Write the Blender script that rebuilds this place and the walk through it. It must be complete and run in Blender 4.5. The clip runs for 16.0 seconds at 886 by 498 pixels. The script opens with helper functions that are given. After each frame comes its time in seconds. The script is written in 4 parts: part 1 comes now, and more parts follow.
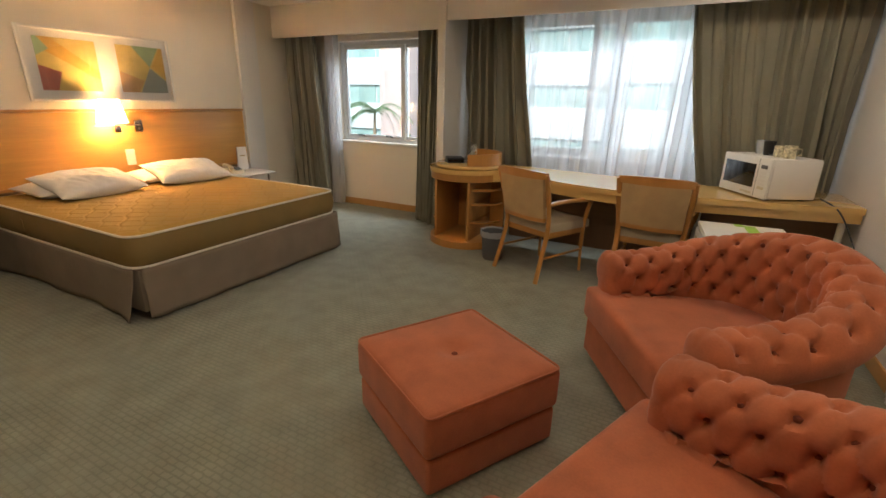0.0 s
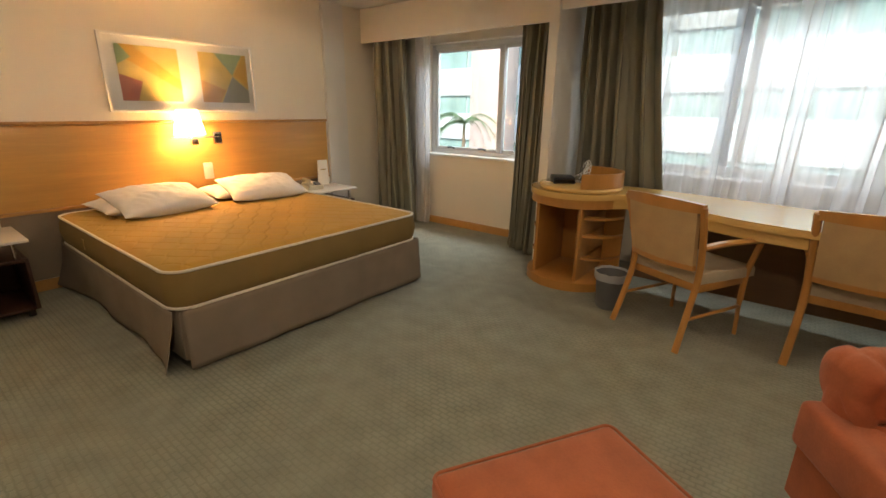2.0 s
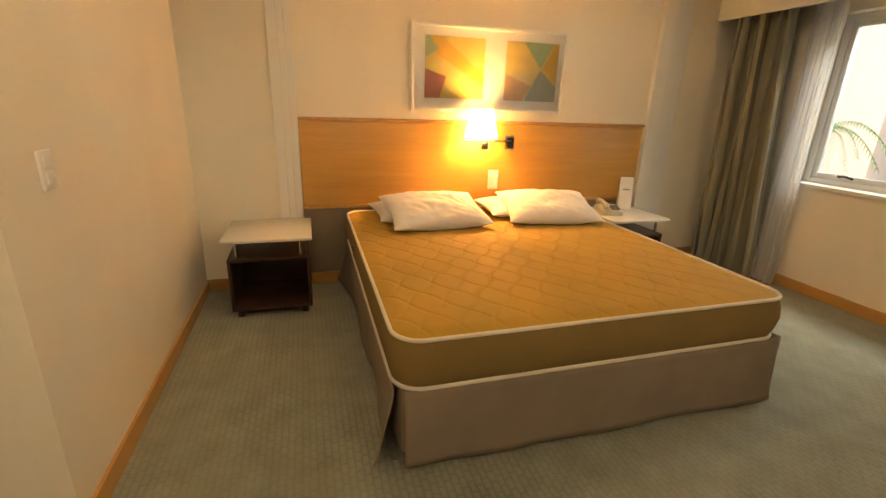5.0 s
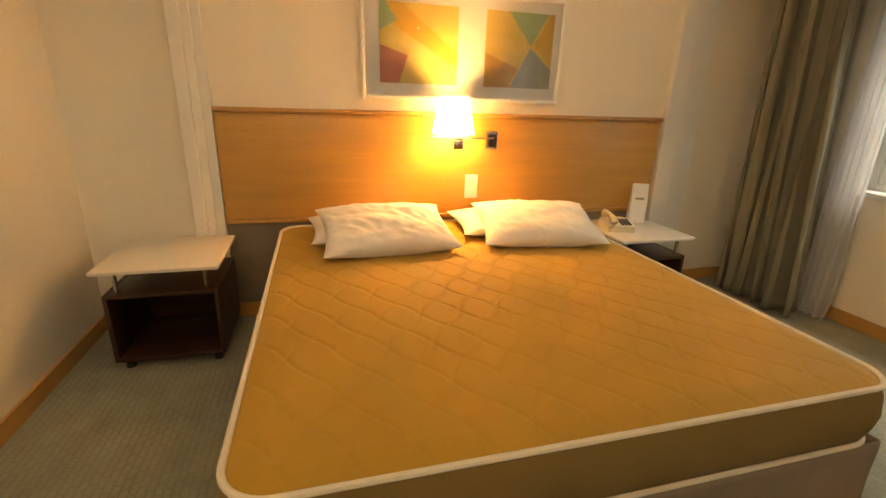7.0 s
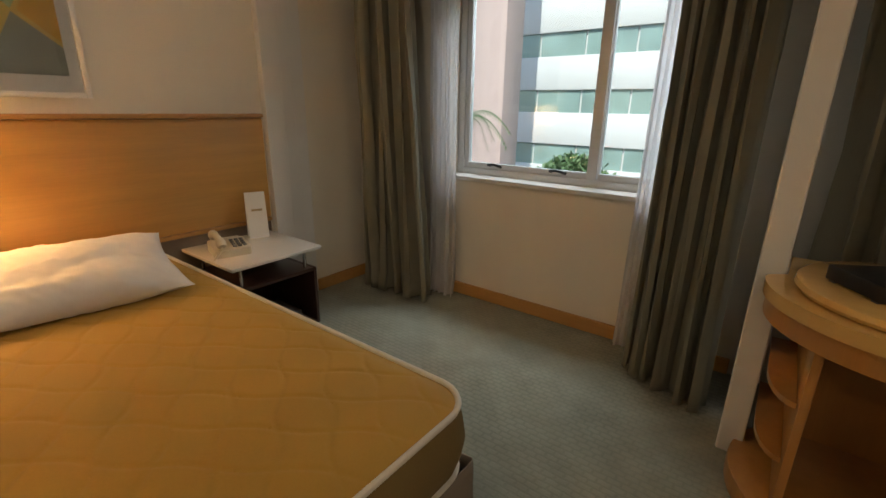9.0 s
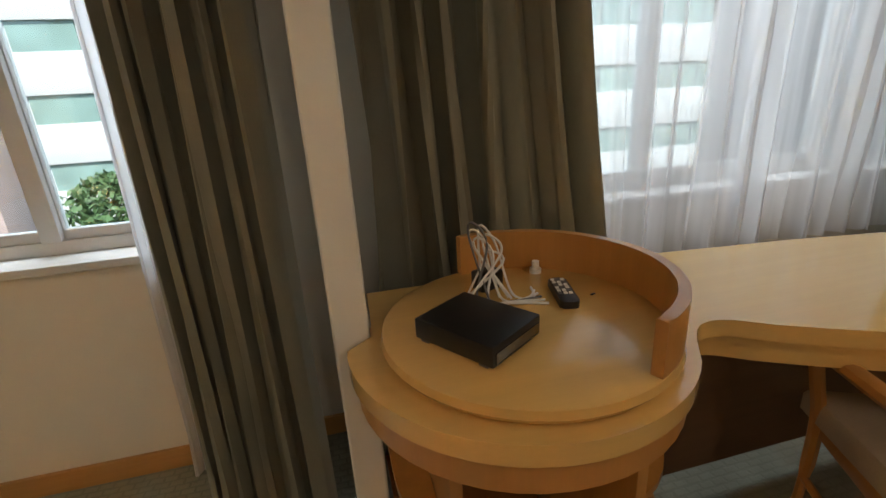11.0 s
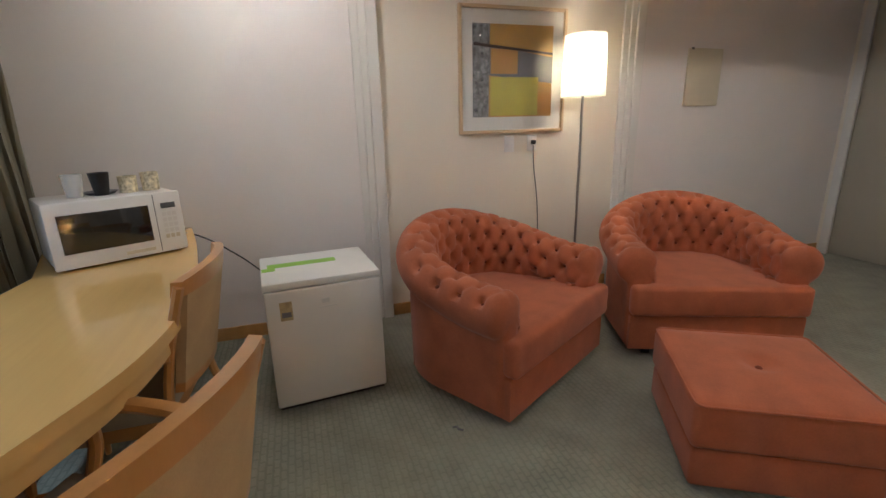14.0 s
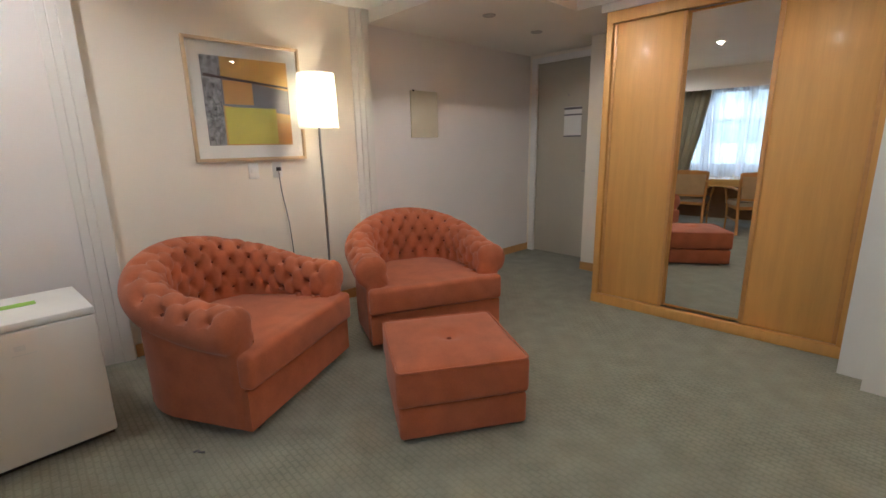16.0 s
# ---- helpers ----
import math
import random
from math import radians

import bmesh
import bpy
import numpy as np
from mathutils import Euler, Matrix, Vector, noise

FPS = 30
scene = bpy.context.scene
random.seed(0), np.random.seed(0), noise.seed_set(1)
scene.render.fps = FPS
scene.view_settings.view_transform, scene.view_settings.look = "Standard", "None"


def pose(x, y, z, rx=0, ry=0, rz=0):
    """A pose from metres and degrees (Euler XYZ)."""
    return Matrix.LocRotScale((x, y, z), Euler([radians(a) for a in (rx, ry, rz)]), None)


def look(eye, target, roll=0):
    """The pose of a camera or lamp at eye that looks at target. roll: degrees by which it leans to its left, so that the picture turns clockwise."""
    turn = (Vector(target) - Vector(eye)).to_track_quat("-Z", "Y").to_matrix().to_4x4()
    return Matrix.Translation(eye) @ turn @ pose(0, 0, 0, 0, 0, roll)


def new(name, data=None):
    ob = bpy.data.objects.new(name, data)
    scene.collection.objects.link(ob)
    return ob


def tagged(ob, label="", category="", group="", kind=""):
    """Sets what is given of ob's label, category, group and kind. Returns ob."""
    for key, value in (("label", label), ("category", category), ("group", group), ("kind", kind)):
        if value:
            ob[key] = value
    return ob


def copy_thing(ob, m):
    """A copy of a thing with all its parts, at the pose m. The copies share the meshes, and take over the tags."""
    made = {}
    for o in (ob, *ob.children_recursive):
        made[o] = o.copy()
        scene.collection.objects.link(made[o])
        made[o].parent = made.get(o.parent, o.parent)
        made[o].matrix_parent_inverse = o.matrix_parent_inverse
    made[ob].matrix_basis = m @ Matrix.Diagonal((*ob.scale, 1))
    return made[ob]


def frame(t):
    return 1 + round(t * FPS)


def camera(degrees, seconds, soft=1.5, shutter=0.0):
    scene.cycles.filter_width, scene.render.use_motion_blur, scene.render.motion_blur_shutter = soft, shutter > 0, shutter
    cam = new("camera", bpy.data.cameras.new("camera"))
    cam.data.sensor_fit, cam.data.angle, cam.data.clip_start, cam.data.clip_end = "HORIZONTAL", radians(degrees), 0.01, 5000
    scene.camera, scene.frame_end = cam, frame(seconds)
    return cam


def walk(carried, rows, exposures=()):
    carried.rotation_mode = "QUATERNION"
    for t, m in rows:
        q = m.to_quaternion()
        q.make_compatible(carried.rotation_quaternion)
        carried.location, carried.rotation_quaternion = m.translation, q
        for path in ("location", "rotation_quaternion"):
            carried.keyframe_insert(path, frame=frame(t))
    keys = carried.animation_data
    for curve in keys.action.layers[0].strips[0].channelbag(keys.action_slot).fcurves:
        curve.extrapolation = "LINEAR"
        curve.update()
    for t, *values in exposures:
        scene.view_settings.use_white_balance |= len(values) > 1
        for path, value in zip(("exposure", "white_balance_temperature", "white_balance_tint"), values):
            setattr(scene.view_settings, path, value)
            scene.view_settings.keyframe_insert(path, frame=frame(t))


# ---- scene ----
cam = camera(89.2, 16.0)
PATH = [
    (0, (0.82, -0.317, 1.376), (-0.054, 1.379, 0.747), 1.3),
    (0.5, (0.717, -0.156, 1.38), (-0.243, 1.48, 0.725), 2.1),
    (1, (0.579, -0.005, 1.366), (-0.357, 1.675, 0.788), 1.4),
    (1.5, (0.466, 0.126, 1.369), (-0.526, 1.769, 0.801), 1.4),
    (2, (0.332, 0.297, 1.346), (-0.852, 1.799, 0.755), 0.7),
    (2.5, (0.192, 0.413, 1.345), (-1.189, 1.735, 0.746), 1.8),
    (3, (-0.026, 0.506, 1.363), (-1.483, 1.747, 0.748), 1.7),
    (3.5, (-0.194, 0.582, 1.348), (-1.763, 1.678, 0.746), 1.6),
    (4, (-0.335, 0.678, 1.301), (-2.031, 1.55, 0.699), 1.8),
    (4.5, (-0.447, 0.761, 1.338), (-2.232, 1.443, 0.748), 2.8),
    (4.7, (-0.519, 0.782, 1.361), (-2.323, 1.389, 0.747), 2.1),
    (6.8, (-1.193, 1.236, 1.278), (-3.046, 1.684, 0.675), 2.2),
    (7, (-1.255, 1.303, 1.3), (-3.085, 1.814, 0.674), 1.9),
    (7.5, (-1.441, 1.477, 1.298), (-3.188, 2.281, 0.751), 1.6),
    (8, (-1.516, 1.641, 1.302), (-3.107, 2.719, 0.747), 0.5),
    (8.5, (-1.504, 1.873, 1.295), (-2.936, 3.149, 0.729), 0.5),
    (9, (-1.446, 2.048, 1.284), (-2.595, 3.571, 0.684), 0.9),
    (9.2, (-1.439, 2.116, 1.284), (-2.43, 3.744, 0.677), 0.9),
    (11.3, (-1.403, 3.022, 1.274), (-0.729, 4.794, 0.636), -2.2),
    (11.5, (-1.357, 3.039, 1.271), (-0.521, 4.743, 0.644), -1.1),
    (12, (-1.262, 3.043, 1.269), (-0.046, 4.507, 0.655), -1.2),
    (12.5, (-1.122, 3.086, 1.292), (0.466, 4.149, 0.704), -1.3),
    (13, (-1.026, 3.059, 1.307), (0.82, 3.554, 0.712), -1.4),
    (13.5, (-0.988, 2.967, 1.318), (0.929, 2.847, 0.752), -1.1),
    (14, (-1.029, 2.868, 1.324), (0.81, 2.281, 0.786), -1.5),
    (14.5, (-1.096, 2.783, 1.315), (0.619, 1.893, 0.779), -1.8),
    (15, (-1.225, 2.735, 1.321), (0.444, 1.745, 0.816), -1.7),
    (15.5, (-1.369, 2.705, 1.333), (0.204, 1.558, 0.856), -1.1),
    (16, (-1.458, 2.7, 1.333), (-0.035, 1.362, 0.882), -1.1),
]
walk(cam, [(t, look(eye, target, roll)) for t, eye, target, roll in PATH],
     [(0, 1.95, 6350, 10), (2, 2.0, 6800, 10), (3.5, 2.03, 8000, 10), (4.5, 2.12, 8500, 10), (7, 2.03, 8900, 10), (8, 1.78, 8300, 10), (8.5, 1.52, 7500, 10), (9, 1.18, 6700, 10), (9.2, 1.12, 6600, 10),
      (11.3, 1.62, 6500, 10), (12, 1.68, 6200, 10), (12.5, 1.62, 5900, 10), (13, 1.65, 5800, 10), (13.5, 1.7, 5400, 10), (14.5, 2.0, 5250, 10), (16, 2.15, 5250, 10)])

# ---- world, sun and lamps ----
world = bpy.data.worlds.new("world")
scene.world = world
world.use_nodes = True
_wn = world.node_tree.nodes
_sky = _wn.new("ShaderNodeTexSky")
_sky.sky_type, _sky.sun_disc = "NISHITA", False
_sky.sun_elevation, _sky.sun_rotation = radians(48), radians(163)
world.node_tree.links.new(_sky.outputs[0], _wn["Background"].inputs[0])
_wn["Background"].inputs[1].default_value = 0.15
sun = new("sun", bpy.data.lights.new("sun", "SUN"))
sun.data.energy, sun.data.angle, sun.data.color = 3.6, radians(0.5), (1, 0.95, 0.88)
sun.matrix_world = look((5, -16, 19), (0, 0, 0))
WARM, HALOGEN = (1.0, 0.545, 0.205), (1.0, 0.85, 0.66)


def lamp(name, kind, at, watts, colour, size=0.03, target=None, cone=100):
    data = bpy.data.lights.new(name, kind)
    data.energy, data.color, data.shadow_soft_size = watts, colour, size
    ob = new(name, data)
    ob.matrix_world = look(at, target) if target else pose(*at)
    if kind == "SPOT":
        data.spot_size, data.spot_blend = radians(cone), 0.35
    return ob


lamp("bulb_sconce", "POINT", (-3.86, 2.07, 1.205), 17.5, WARM, 0.07)
lamp("bulb_floor_lamp", "POINT", (1.75, 0.95, 1.68), 6.0, (1.0, 0.76, 0.45), 0.04)
# (0.42, 0.10) and (1.25, 3.0) are unseen, added to brighten entrance and east wall
DOWNLIGHTS = [(-2.7, 2.9, 3.0), (-2.7, 1.0, 2.2), (-1.0, 0.4, 4.6), (0.17, 1.86, 4.4), (0.42, 0.10, 7.0), (1.25, 3.0, 7.0)]
for _x, _y, _w in DOWNLIGHTS:
    lamp("bulb_downlight", "SPOT", (_x, _y, 2.424), _w, HALOGEN, 0.012, (_x, _y, 0), 170)


# area lamps added out of view above the street, boosting daylight through both windows
for _at, _w, _h, _watts in (((0.35, 5.45, 2.85), 2.6, 0.8, 26), ((-2.55, 5.45, 2.80), 1.5, 0.8, 26)):
    _a = lamp("sky_fill", "AREA", _at, _watts, (0.80, 0.90, 1.0), 0.1, (_at[0], 1.6, 0.95))
    _a.data.shape, _a.data.size, _a.data.size_y = "RECTANGLE", _w, _h


# ---- materials ----
def mat(name, colour, rough=0.6, vary=0.12, scale=6.0, bump=0.15, grain=180.0, metal=0.0, stretch=(1, 1, 1), sheen=0.0, coat=0.0):
    """A surface with stains at one scale, grain at another, and a fine relief."""
    m = bpy.data.materials.new(name)
    m.use_nodes = True
    n, l = m.node_tree.nodes, m.node_tree.links
    p = n["Principled BSDF"]
    p.inputs["Roughness"].default_value, p.inputs["Metallic"].default_value = rough, metal
    p.inputs["Sheen Weight"].default_value, p.inputs["Coat Weight"].default_value = sheen, coat
    p.inputs["Coat Roughness"].default_value = 0.12
    co, mp = n.new("ShaderNodeTexCoord"), n.new("ShaderNodeMapping")
    mp.inputs["Scale"].default_value = stretch
    l.new(co.outputs["Object"], mp.inputs["Vector"])
    big, fine = n.new("ShaderNodeTexNoise"), n.new("ShaderNodeTexNoise")
    big.inputs["Scale"].default_value, big.inputs["Detail"].default_value = scale, 4
    fine.inputs["Scale"].default_value, fine.inputs["Detail"].default_value = grain, 2
    l.new(mp.outputs[0], big.inputs["Vector"]), l.new(mp.outputs[0], fine.inputs["Vector"])
    add = n.new("ShaderNodeMath")
    add.operation = "MULTIPLY_ADD"
    add.inputs[1].default_value = 0.4
    l.new(fine.outputs["Fac"], add.inputs[0]), l.new(big.outputs["Fac"], add.inputs[2])
    ramp = n.new("ShaderNodeValToRGB")
    ramp.color_ramp.elements[0].position, ramp.color_ramp.elements[1].position = 0.45, 0.95
    ramp.color_ramp.elements[0].color = (*[c * (1 - vary) for c in colour], 1)
    ramp.color_ramp.elements[1].color = (*[min(1, c * (1 + vary)) for c in colour], 1)
    l.new(add.outputs[0], ramp.inputs["Fac"]), l.new(ramp.outputs[0], p.inputs["Base Color"])
    if bump:
        b = n.new("ShaderNodeBump")
        b.inputs["Strength"].default_value, b.inputs["Distance"].default_value = bump, 0.003
        l.new(add.outputs[0], b.inputs["Height"]), l.new(b.outputs[0], p.inputs["Normal"])
    return m


def wood(name, colour, rough=0.35, axis=0, coat=0.2):
    s = [14.0, 14.0, 14.0]
    s[axis] = 0.9
    return mat(name, colour, rough, 0.08, 1.6, 0.04, 9.0, 0, s, 0, coat)


def carpet_material():
    m = mat("carpet", (0.262, 0.262, 0.20), 0.95, 0.17, 7.0, 0.6, 190, sheen=0.2)
    n, l = m.node_tree.nodes, m.node_tree.links
    p = n["Principled BSDF"]
    base = p.inputs["Base Color"].links[0].from_socket
    brick = n.new("ShaderNodeTexBrick")
    brick.inputs["Scale"].default_value = 1.0
    brick.inputs["Brick Width"].default_value, brick.inputs["Row Height"].default_value = 0.05, 0.028
    brick.inputs["Mortar Size"].default_value, brick.inputs["Mortar Smooth"].default_value = 0.007, 0.8
    warp = n.new("ShaderNodeTexNoise")
    warp.inputs["Scale"].default_value = 40
    mixv = n.new("ShaderNodeMix")
    mixv.data_type = "VECTOR"
    mixv.inputs[0].default_value = 0.012
    co = n.new("ShaderNodeTexCoord")
    l.new(co.outputs["Object"], warp.inputs["Vector"])
    l.new(co.outputs["Object"], mixv.inputs[4]), l.new(warp.outputs["Color"], mixv.inputs[5])
    l.new(mixv.outputs[1], brick.inputs["Vector"])
    mix = n.new("ShaderNodeMix")
    mix.data_type, mix.blend_type = "RGBA", "MULTIPLY"
    worn = n.new("ShaderNodeTexNoise")
    worn.inputs["Scale"].default_value, worn.inputs["Detail"].default_value = 1.4, 5
    wear = n.new("ShaderNodeMapRange")
    wear.inputs["From Min"].default_value, wear.inputs["From Max"].default_value, wear.inputs["To Min"].default_value = 0.40, 0.66, 0.30
    l.new(co.outputs["Object"], worn.inputs["Vector"]), l.new(worn.outputs["Fac"], wear.inputs[0]), l.new(wear.outputs[0], mix.inputs[0])
    tone = n.new("ShaderNodeValToRGB")
    tone.color_ramp.elements[0].color, tone.color_ramp.elements[1].color = (1.05, 1.05, 1.03, 1), (0.78, 0.80, 0.78, 1)
    l.new(brick.outputs["Fac"], tone.inputs["Fac"])
    l.new(base, mix.inputs[6]), l.new(tone.outputs[0], mix.inputs[7]), l.new(mix.outputs[2], p.inputs["Base Color"])
    b = n.new("ShaderNodeBump")
    b.inputs["Strength"].default_value, b.inputs["Distance"].default_value, b.invert = 0.35, 0.004, True
    l.new(brick.outputs["Fac"], b.inputs["Height"])
    l.new(n["Bump"].outputs[0], b.inputs["Normal"]), l.new(b.outputs[0], p.inputs["Normal"])
    return m


def thin(name, colour, clear, through_light, gathers=False):
    """Thin cloth or shade: part clear, part letting light through, part plain."""
    m = bpy.data.materials.new(name)
    m.use_nodes = True
    n, l = m.node_tree.nodes, m.node_tree.links
    n.remove(n["Principled BSDF"])
    t, tl, d = n.new("ShaderNodeBsdfTransparent"), n.new("ShaderNodeBsdfTranslucent"), n.new("ShaderNodeBsdfDiffuse")
    tl.inputs[0].default_value = d.inputs[0].default_value = (*colour, 1)
    a, b = n.new("ShaderNodeMixShader"), n.new("ShaderNodeMixShader")
    a.inputs[0].default_value = through_light
    l.new(d.outputs[0], a.inputs[1]), l.new(tl.outputs[0], a.inputs[2])
    b.inputs[0].default_value = clear
    l.new(a.outputs[0], b.inputs[1]), l.new(t.outputs[0], b.inputs[2])
    l.new(b.outputs[0], n["Material Output"].inputs[0])
    if gathers:
        co, mp, no, rm = n.new("ShaderNodeTexCoord"), n.new("ShaderNodeMapping"), n.new("ShaderNodeTexNoise"), n.new("ShaderNodeMapRange")
        mp.inputs["Scale"].default_value = (5.5, 1.5, 0.22)
        no.inputs["Scale"].default_value, no.inputs["Detail"].default_value = 1.0, 3
        rm.inputs["From Min"].default_value, rm.inputs["From Max"].default_value = 0.40, 0.62
        rm.inputs["To Min"].default_value, rm.inputs["To Max"].default_value = clear * 0.15, clear * 1.9
        l.new(co.outputs["Object"], mp.inputs[0]), l.new(mp.outputs[0], no.inputs["Vector"])
        l.new(no.outputs["Fac"], rm.inputs[0]), l.new(rm.outputs[0], b.inputs[0])
    return m


def glass_material(name, tint):
    m = bpy.data.materials.new(name)
    m.use_nodes = True
    n, l = m.node_tree.nodes, m.node_tree.links
    n.remove(n["Principled BSDF"])
    t, g, f, mx = n.new("ShaderNodeBsdfTransparent"), n.new("ShaderNodeBsdfGlossy"), n.new("ShaderNodeFresnel"), n.new("ShaderNodeMixShader")
    t.inputs[0].default_value = (*tint, 1)
    g.inputs["Roughness"].default_value = 0.0
    f.inputs[0].default_value = 1.45
    l.new(f.outputs[0], mx.inputs[0]), l.new(t.outputs[0], mx.inputs[1]), l.new(g.outputs[0], mx.inputs[2])
    l.new(mx.outputs[0], n["Material Output"].inputs[0])
    return m


def glow(name, colour, strength):
    m = bpy.data.materials.new(name)
    m.use_nodes = True
    p = m.node_tree.nodes["Principled BSDF"]
    p.inputs["Emission Color"].default_value, p.inputs["Emission Strength"].default_value = (*colour, 1), strength
    return m


PAPER = mat("wallpaper", (0.80, 0.74, 0.635), 0.75, 0.04, 2.0, 0.25, 300, stretch=(1, 1, 0.25))
PALE = mat("pale_wall_paint", (0.80, 0.755, 0.725), 0.7, 0.035, 1.6, 0.2, 240)
WHITE = mat("white_paint", (0.76, 0.74, 0.70), 0.5, 0.03, 3, 0.05)
CEIL = mat("ceiling_paint", (0.78, 0.75, 0.69), 0.85, 0.03, 1.5, 0.1)
CARPET = carpet_material()
MAPLE_H = wood("headboard_veneer", (0.62, 0.33, 0.09), 0.42, 1)
MAPLE_D = mat("desk_maple", (0.72, 0.46, 0.155), 0.18, 0.04, 1.6, 0.03, 9.0, 0, (0.9, 14, 14), 0, 0.5)
MAPLE_C = wood("chair_beech", (0.50, 0.235, 0.06), 0.32, 2, 0.35)
MAPLE_W = wood("wardrobe_veneer", (0.60, 0.325, 0.085), 0.5, 2, 0.05)
TRIMW = wood("trim_wood", (0.52, 0.275, 0.085), 0.4, 0)
# wood darkened to stand in for the shade under the desk
PANELW = wood("shaded_panel_wood", (0.19, 0.105, 0.055), 0.5, 0, 0.0)
DARKW = wood("dark_wood", (0.045, 0.018, 0.011), 0.35, 0)
MAPLE_D.node_tree.nodes["Principled BSDF"].inputs["Coat Roughness"].default_value = 0.05
CANE = mat("chair_cloth", (0.50, 0.34, 0.17), 0.85, 0.10, 9, 0.5, 220)
SEATC = mat("seat_cloth", (0.46, 0.38, 0.27), 0.95, 0.10, 9, 0.4, 220)
MATTR = mat("mattress_cloth", (0.43, 0.245, 0.03), 0.75, 0.08, 4, 0.2, 160, sheen=0.08)
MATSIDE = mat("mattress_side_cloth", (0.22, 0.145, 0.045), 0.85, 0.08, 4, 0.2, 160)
PIPING = mat("piping", (0.72, 0.66, 0.55), 0.8, 0.05)
SKIRT = mat("bed_skirt_cloth", (0.24, 0.19, 0.14), 0.95, 0.10, 5, 0.4, 200)
LINEN = mat("pillow_linen", (0.78, 0.75, 0.72), 0.9, 0.04, 9, 0.6, 30)
CORAL = mat("armchair_velour", (0.42, 0.118, 0.046), 0.85, 0.15, 9, 0.4, 120, sheen=0.15)
CORALD = mat("armchair_button", (0.20, 0.05, 0.025), 0.9, 0.1)
CURT = mat("curtain_cloth", (0.29, 0.27, 0.195), 0.55, 0.12, 7, 0.35, 240, stretch=(1, 1, 0.2), sheen=0.1)
def backlit(m, colour, share):
    """Lets a share of the light through the cloth."""
    n, l = m.node_tree.nodes, m.node_tree.links
    tl, mx = n.new("ShaderNodeBsdfTranslucent"), n.new("ShaderNodeMixShader")
    tl.inputs[0].default_value = (*colour, 1)
    mx.inputs[0].default_value = share
    l.new(n["Principled BSDF"].outputs[0], mx.inputs[1]), l.new(tl.outputs[0], mx.inputs[2])
    l.new(mx.outputs[0], n["Material Output"].inputs[0])


backlit(CURT, (0.34, 0.34, 0.28), 0.25)
SHEER = thin("sheer_cloth", (0.88, 0.87, 0.88), 0.30, 0.66, True)
SHADE = thin("lamp_shade_cloth", (0.95, 0.90, 0.78), 0.0, 0.72)
CHROME = mat("chrome", (0.62, 0.61, 0.60), 0.16, 0.04, 5, 0.0, metal=1)
STEEL = mat("brushed_steel", (0.42, 0.41, 0.40), 0.32, 0.06, 5, 0.05, metal=1)
BLACK = mat("black_plastic", (0.012, 0.012, 0.013), 0.35, 0.2, 8, 0.05)
GREYP = mat("grey_plastic", (0.13, 0.13, 0.135), 0.4, 0.1, 8, 0.05)
IVORY = mat("ivory_plastic", (0.62, 0.56, 0.42), 0.4, 0.04, 8, 0.03)
WPLAST = mat("white_plastic", (0.78, 0.77, 0.74), 0.35, 0.03, 8, 0.03)
ENAMEL = mat("white_enamel", (0.74, 0.72, 0.69), 0.28, 0.03, 4, 0.04, coat=0.2)
LAMIN = mat("white_laminate", (0.74, 0.70, 0.62), 0.25, 0.03, 4, 0.02, coat=0.3)
ALU = mat("white_aluminium", (0.66, 0.66, 0.65), 0.35, 0.04, 6, 0.03)
GLASS = glass_material("window_glass", (0.93, 0.97, 0.96))
PICGLASS = glass_material("picture_glass", (1, 1, 1))
DARKGL = mat("dark_glass", (0.008, 0.008, 0.009), 0.08, 0.1, 8, 0.0, coat=0.6)
MIRROR = mat("mirror_silver", (0.88, 0.89, 0.88), 0.01, 0.0, 5, 0.0, metal=1)
DOORP = mat("door_paint", (0.50, 0.46, 0.37), 0.45, 0.03, 3, 0.04)
BULB = glow("bulb_glow", (1.0, 0.82, 0.55), 14)
GREEN = mat("green_sticker", (0.30, 0.55, 0.05), 0.5, 0.05)
PAPERW = mat("white_card", (0.80, 0.78, 0.74), 0.7, 0.03)
INK = mat("grey_ink", (0.16, 0.15, 0.17), 0.7, 0.1)
TAN = mat("tan_label", (0.42, 0.33, 0.18), 0.6, 0.25, 40)
BAG = thin("bin_bag", (0.75, 0.77, 0.80), 0.35, 0.4)


# ---- mesh helpers ----
def box(bm, a, b, bevel=0.0, seg=2):
    """A box between two corners, its edges rounded."""
    r = bmesh.ops.create_cube(bm, size=1)["verts"]
    bmesh.ops.scale(bm, vec=[q - p for p, q in zip(a, b)], verts=r)
    bmesh.ops.translate(bm, vec=[(p + q) / 2 for p, q in zip(a, b)], verts=r)
    if bevel:
        edges = list({e for v in r for e in v.link_edges})
        bmesh.ops.bevel(bm, geom=edges, offset=bevel, segments=seg, profile=0.5, affect="EDGES")
    return bm


def cyl(bm, at, r, h, r2=None, seg=24, axis="z"):
    """A tapered round bar from at, h long."""
    v = bmesh.ops.create_cone(bm, cap_ends=True, segments=seg, radius1=r, radius2=r if r2 is None else r2, depth=h)["verts"]
    bmesh.ops.translate(bm, vec=(0, 0, h / 2), verts=v)
    if axis != "z":
        turn = Matrix.Rotation(radians(90), 3, "Y") if axis == "x" else Matrix.Rotation(radians(-90), 3, "X")
        bmesh.ops.rotate(bm, cent=(0, 0, 0), matrix=turn, verts=v)
    bmesh.ops.translate(bm, vec=at, verts=v)
    return bm


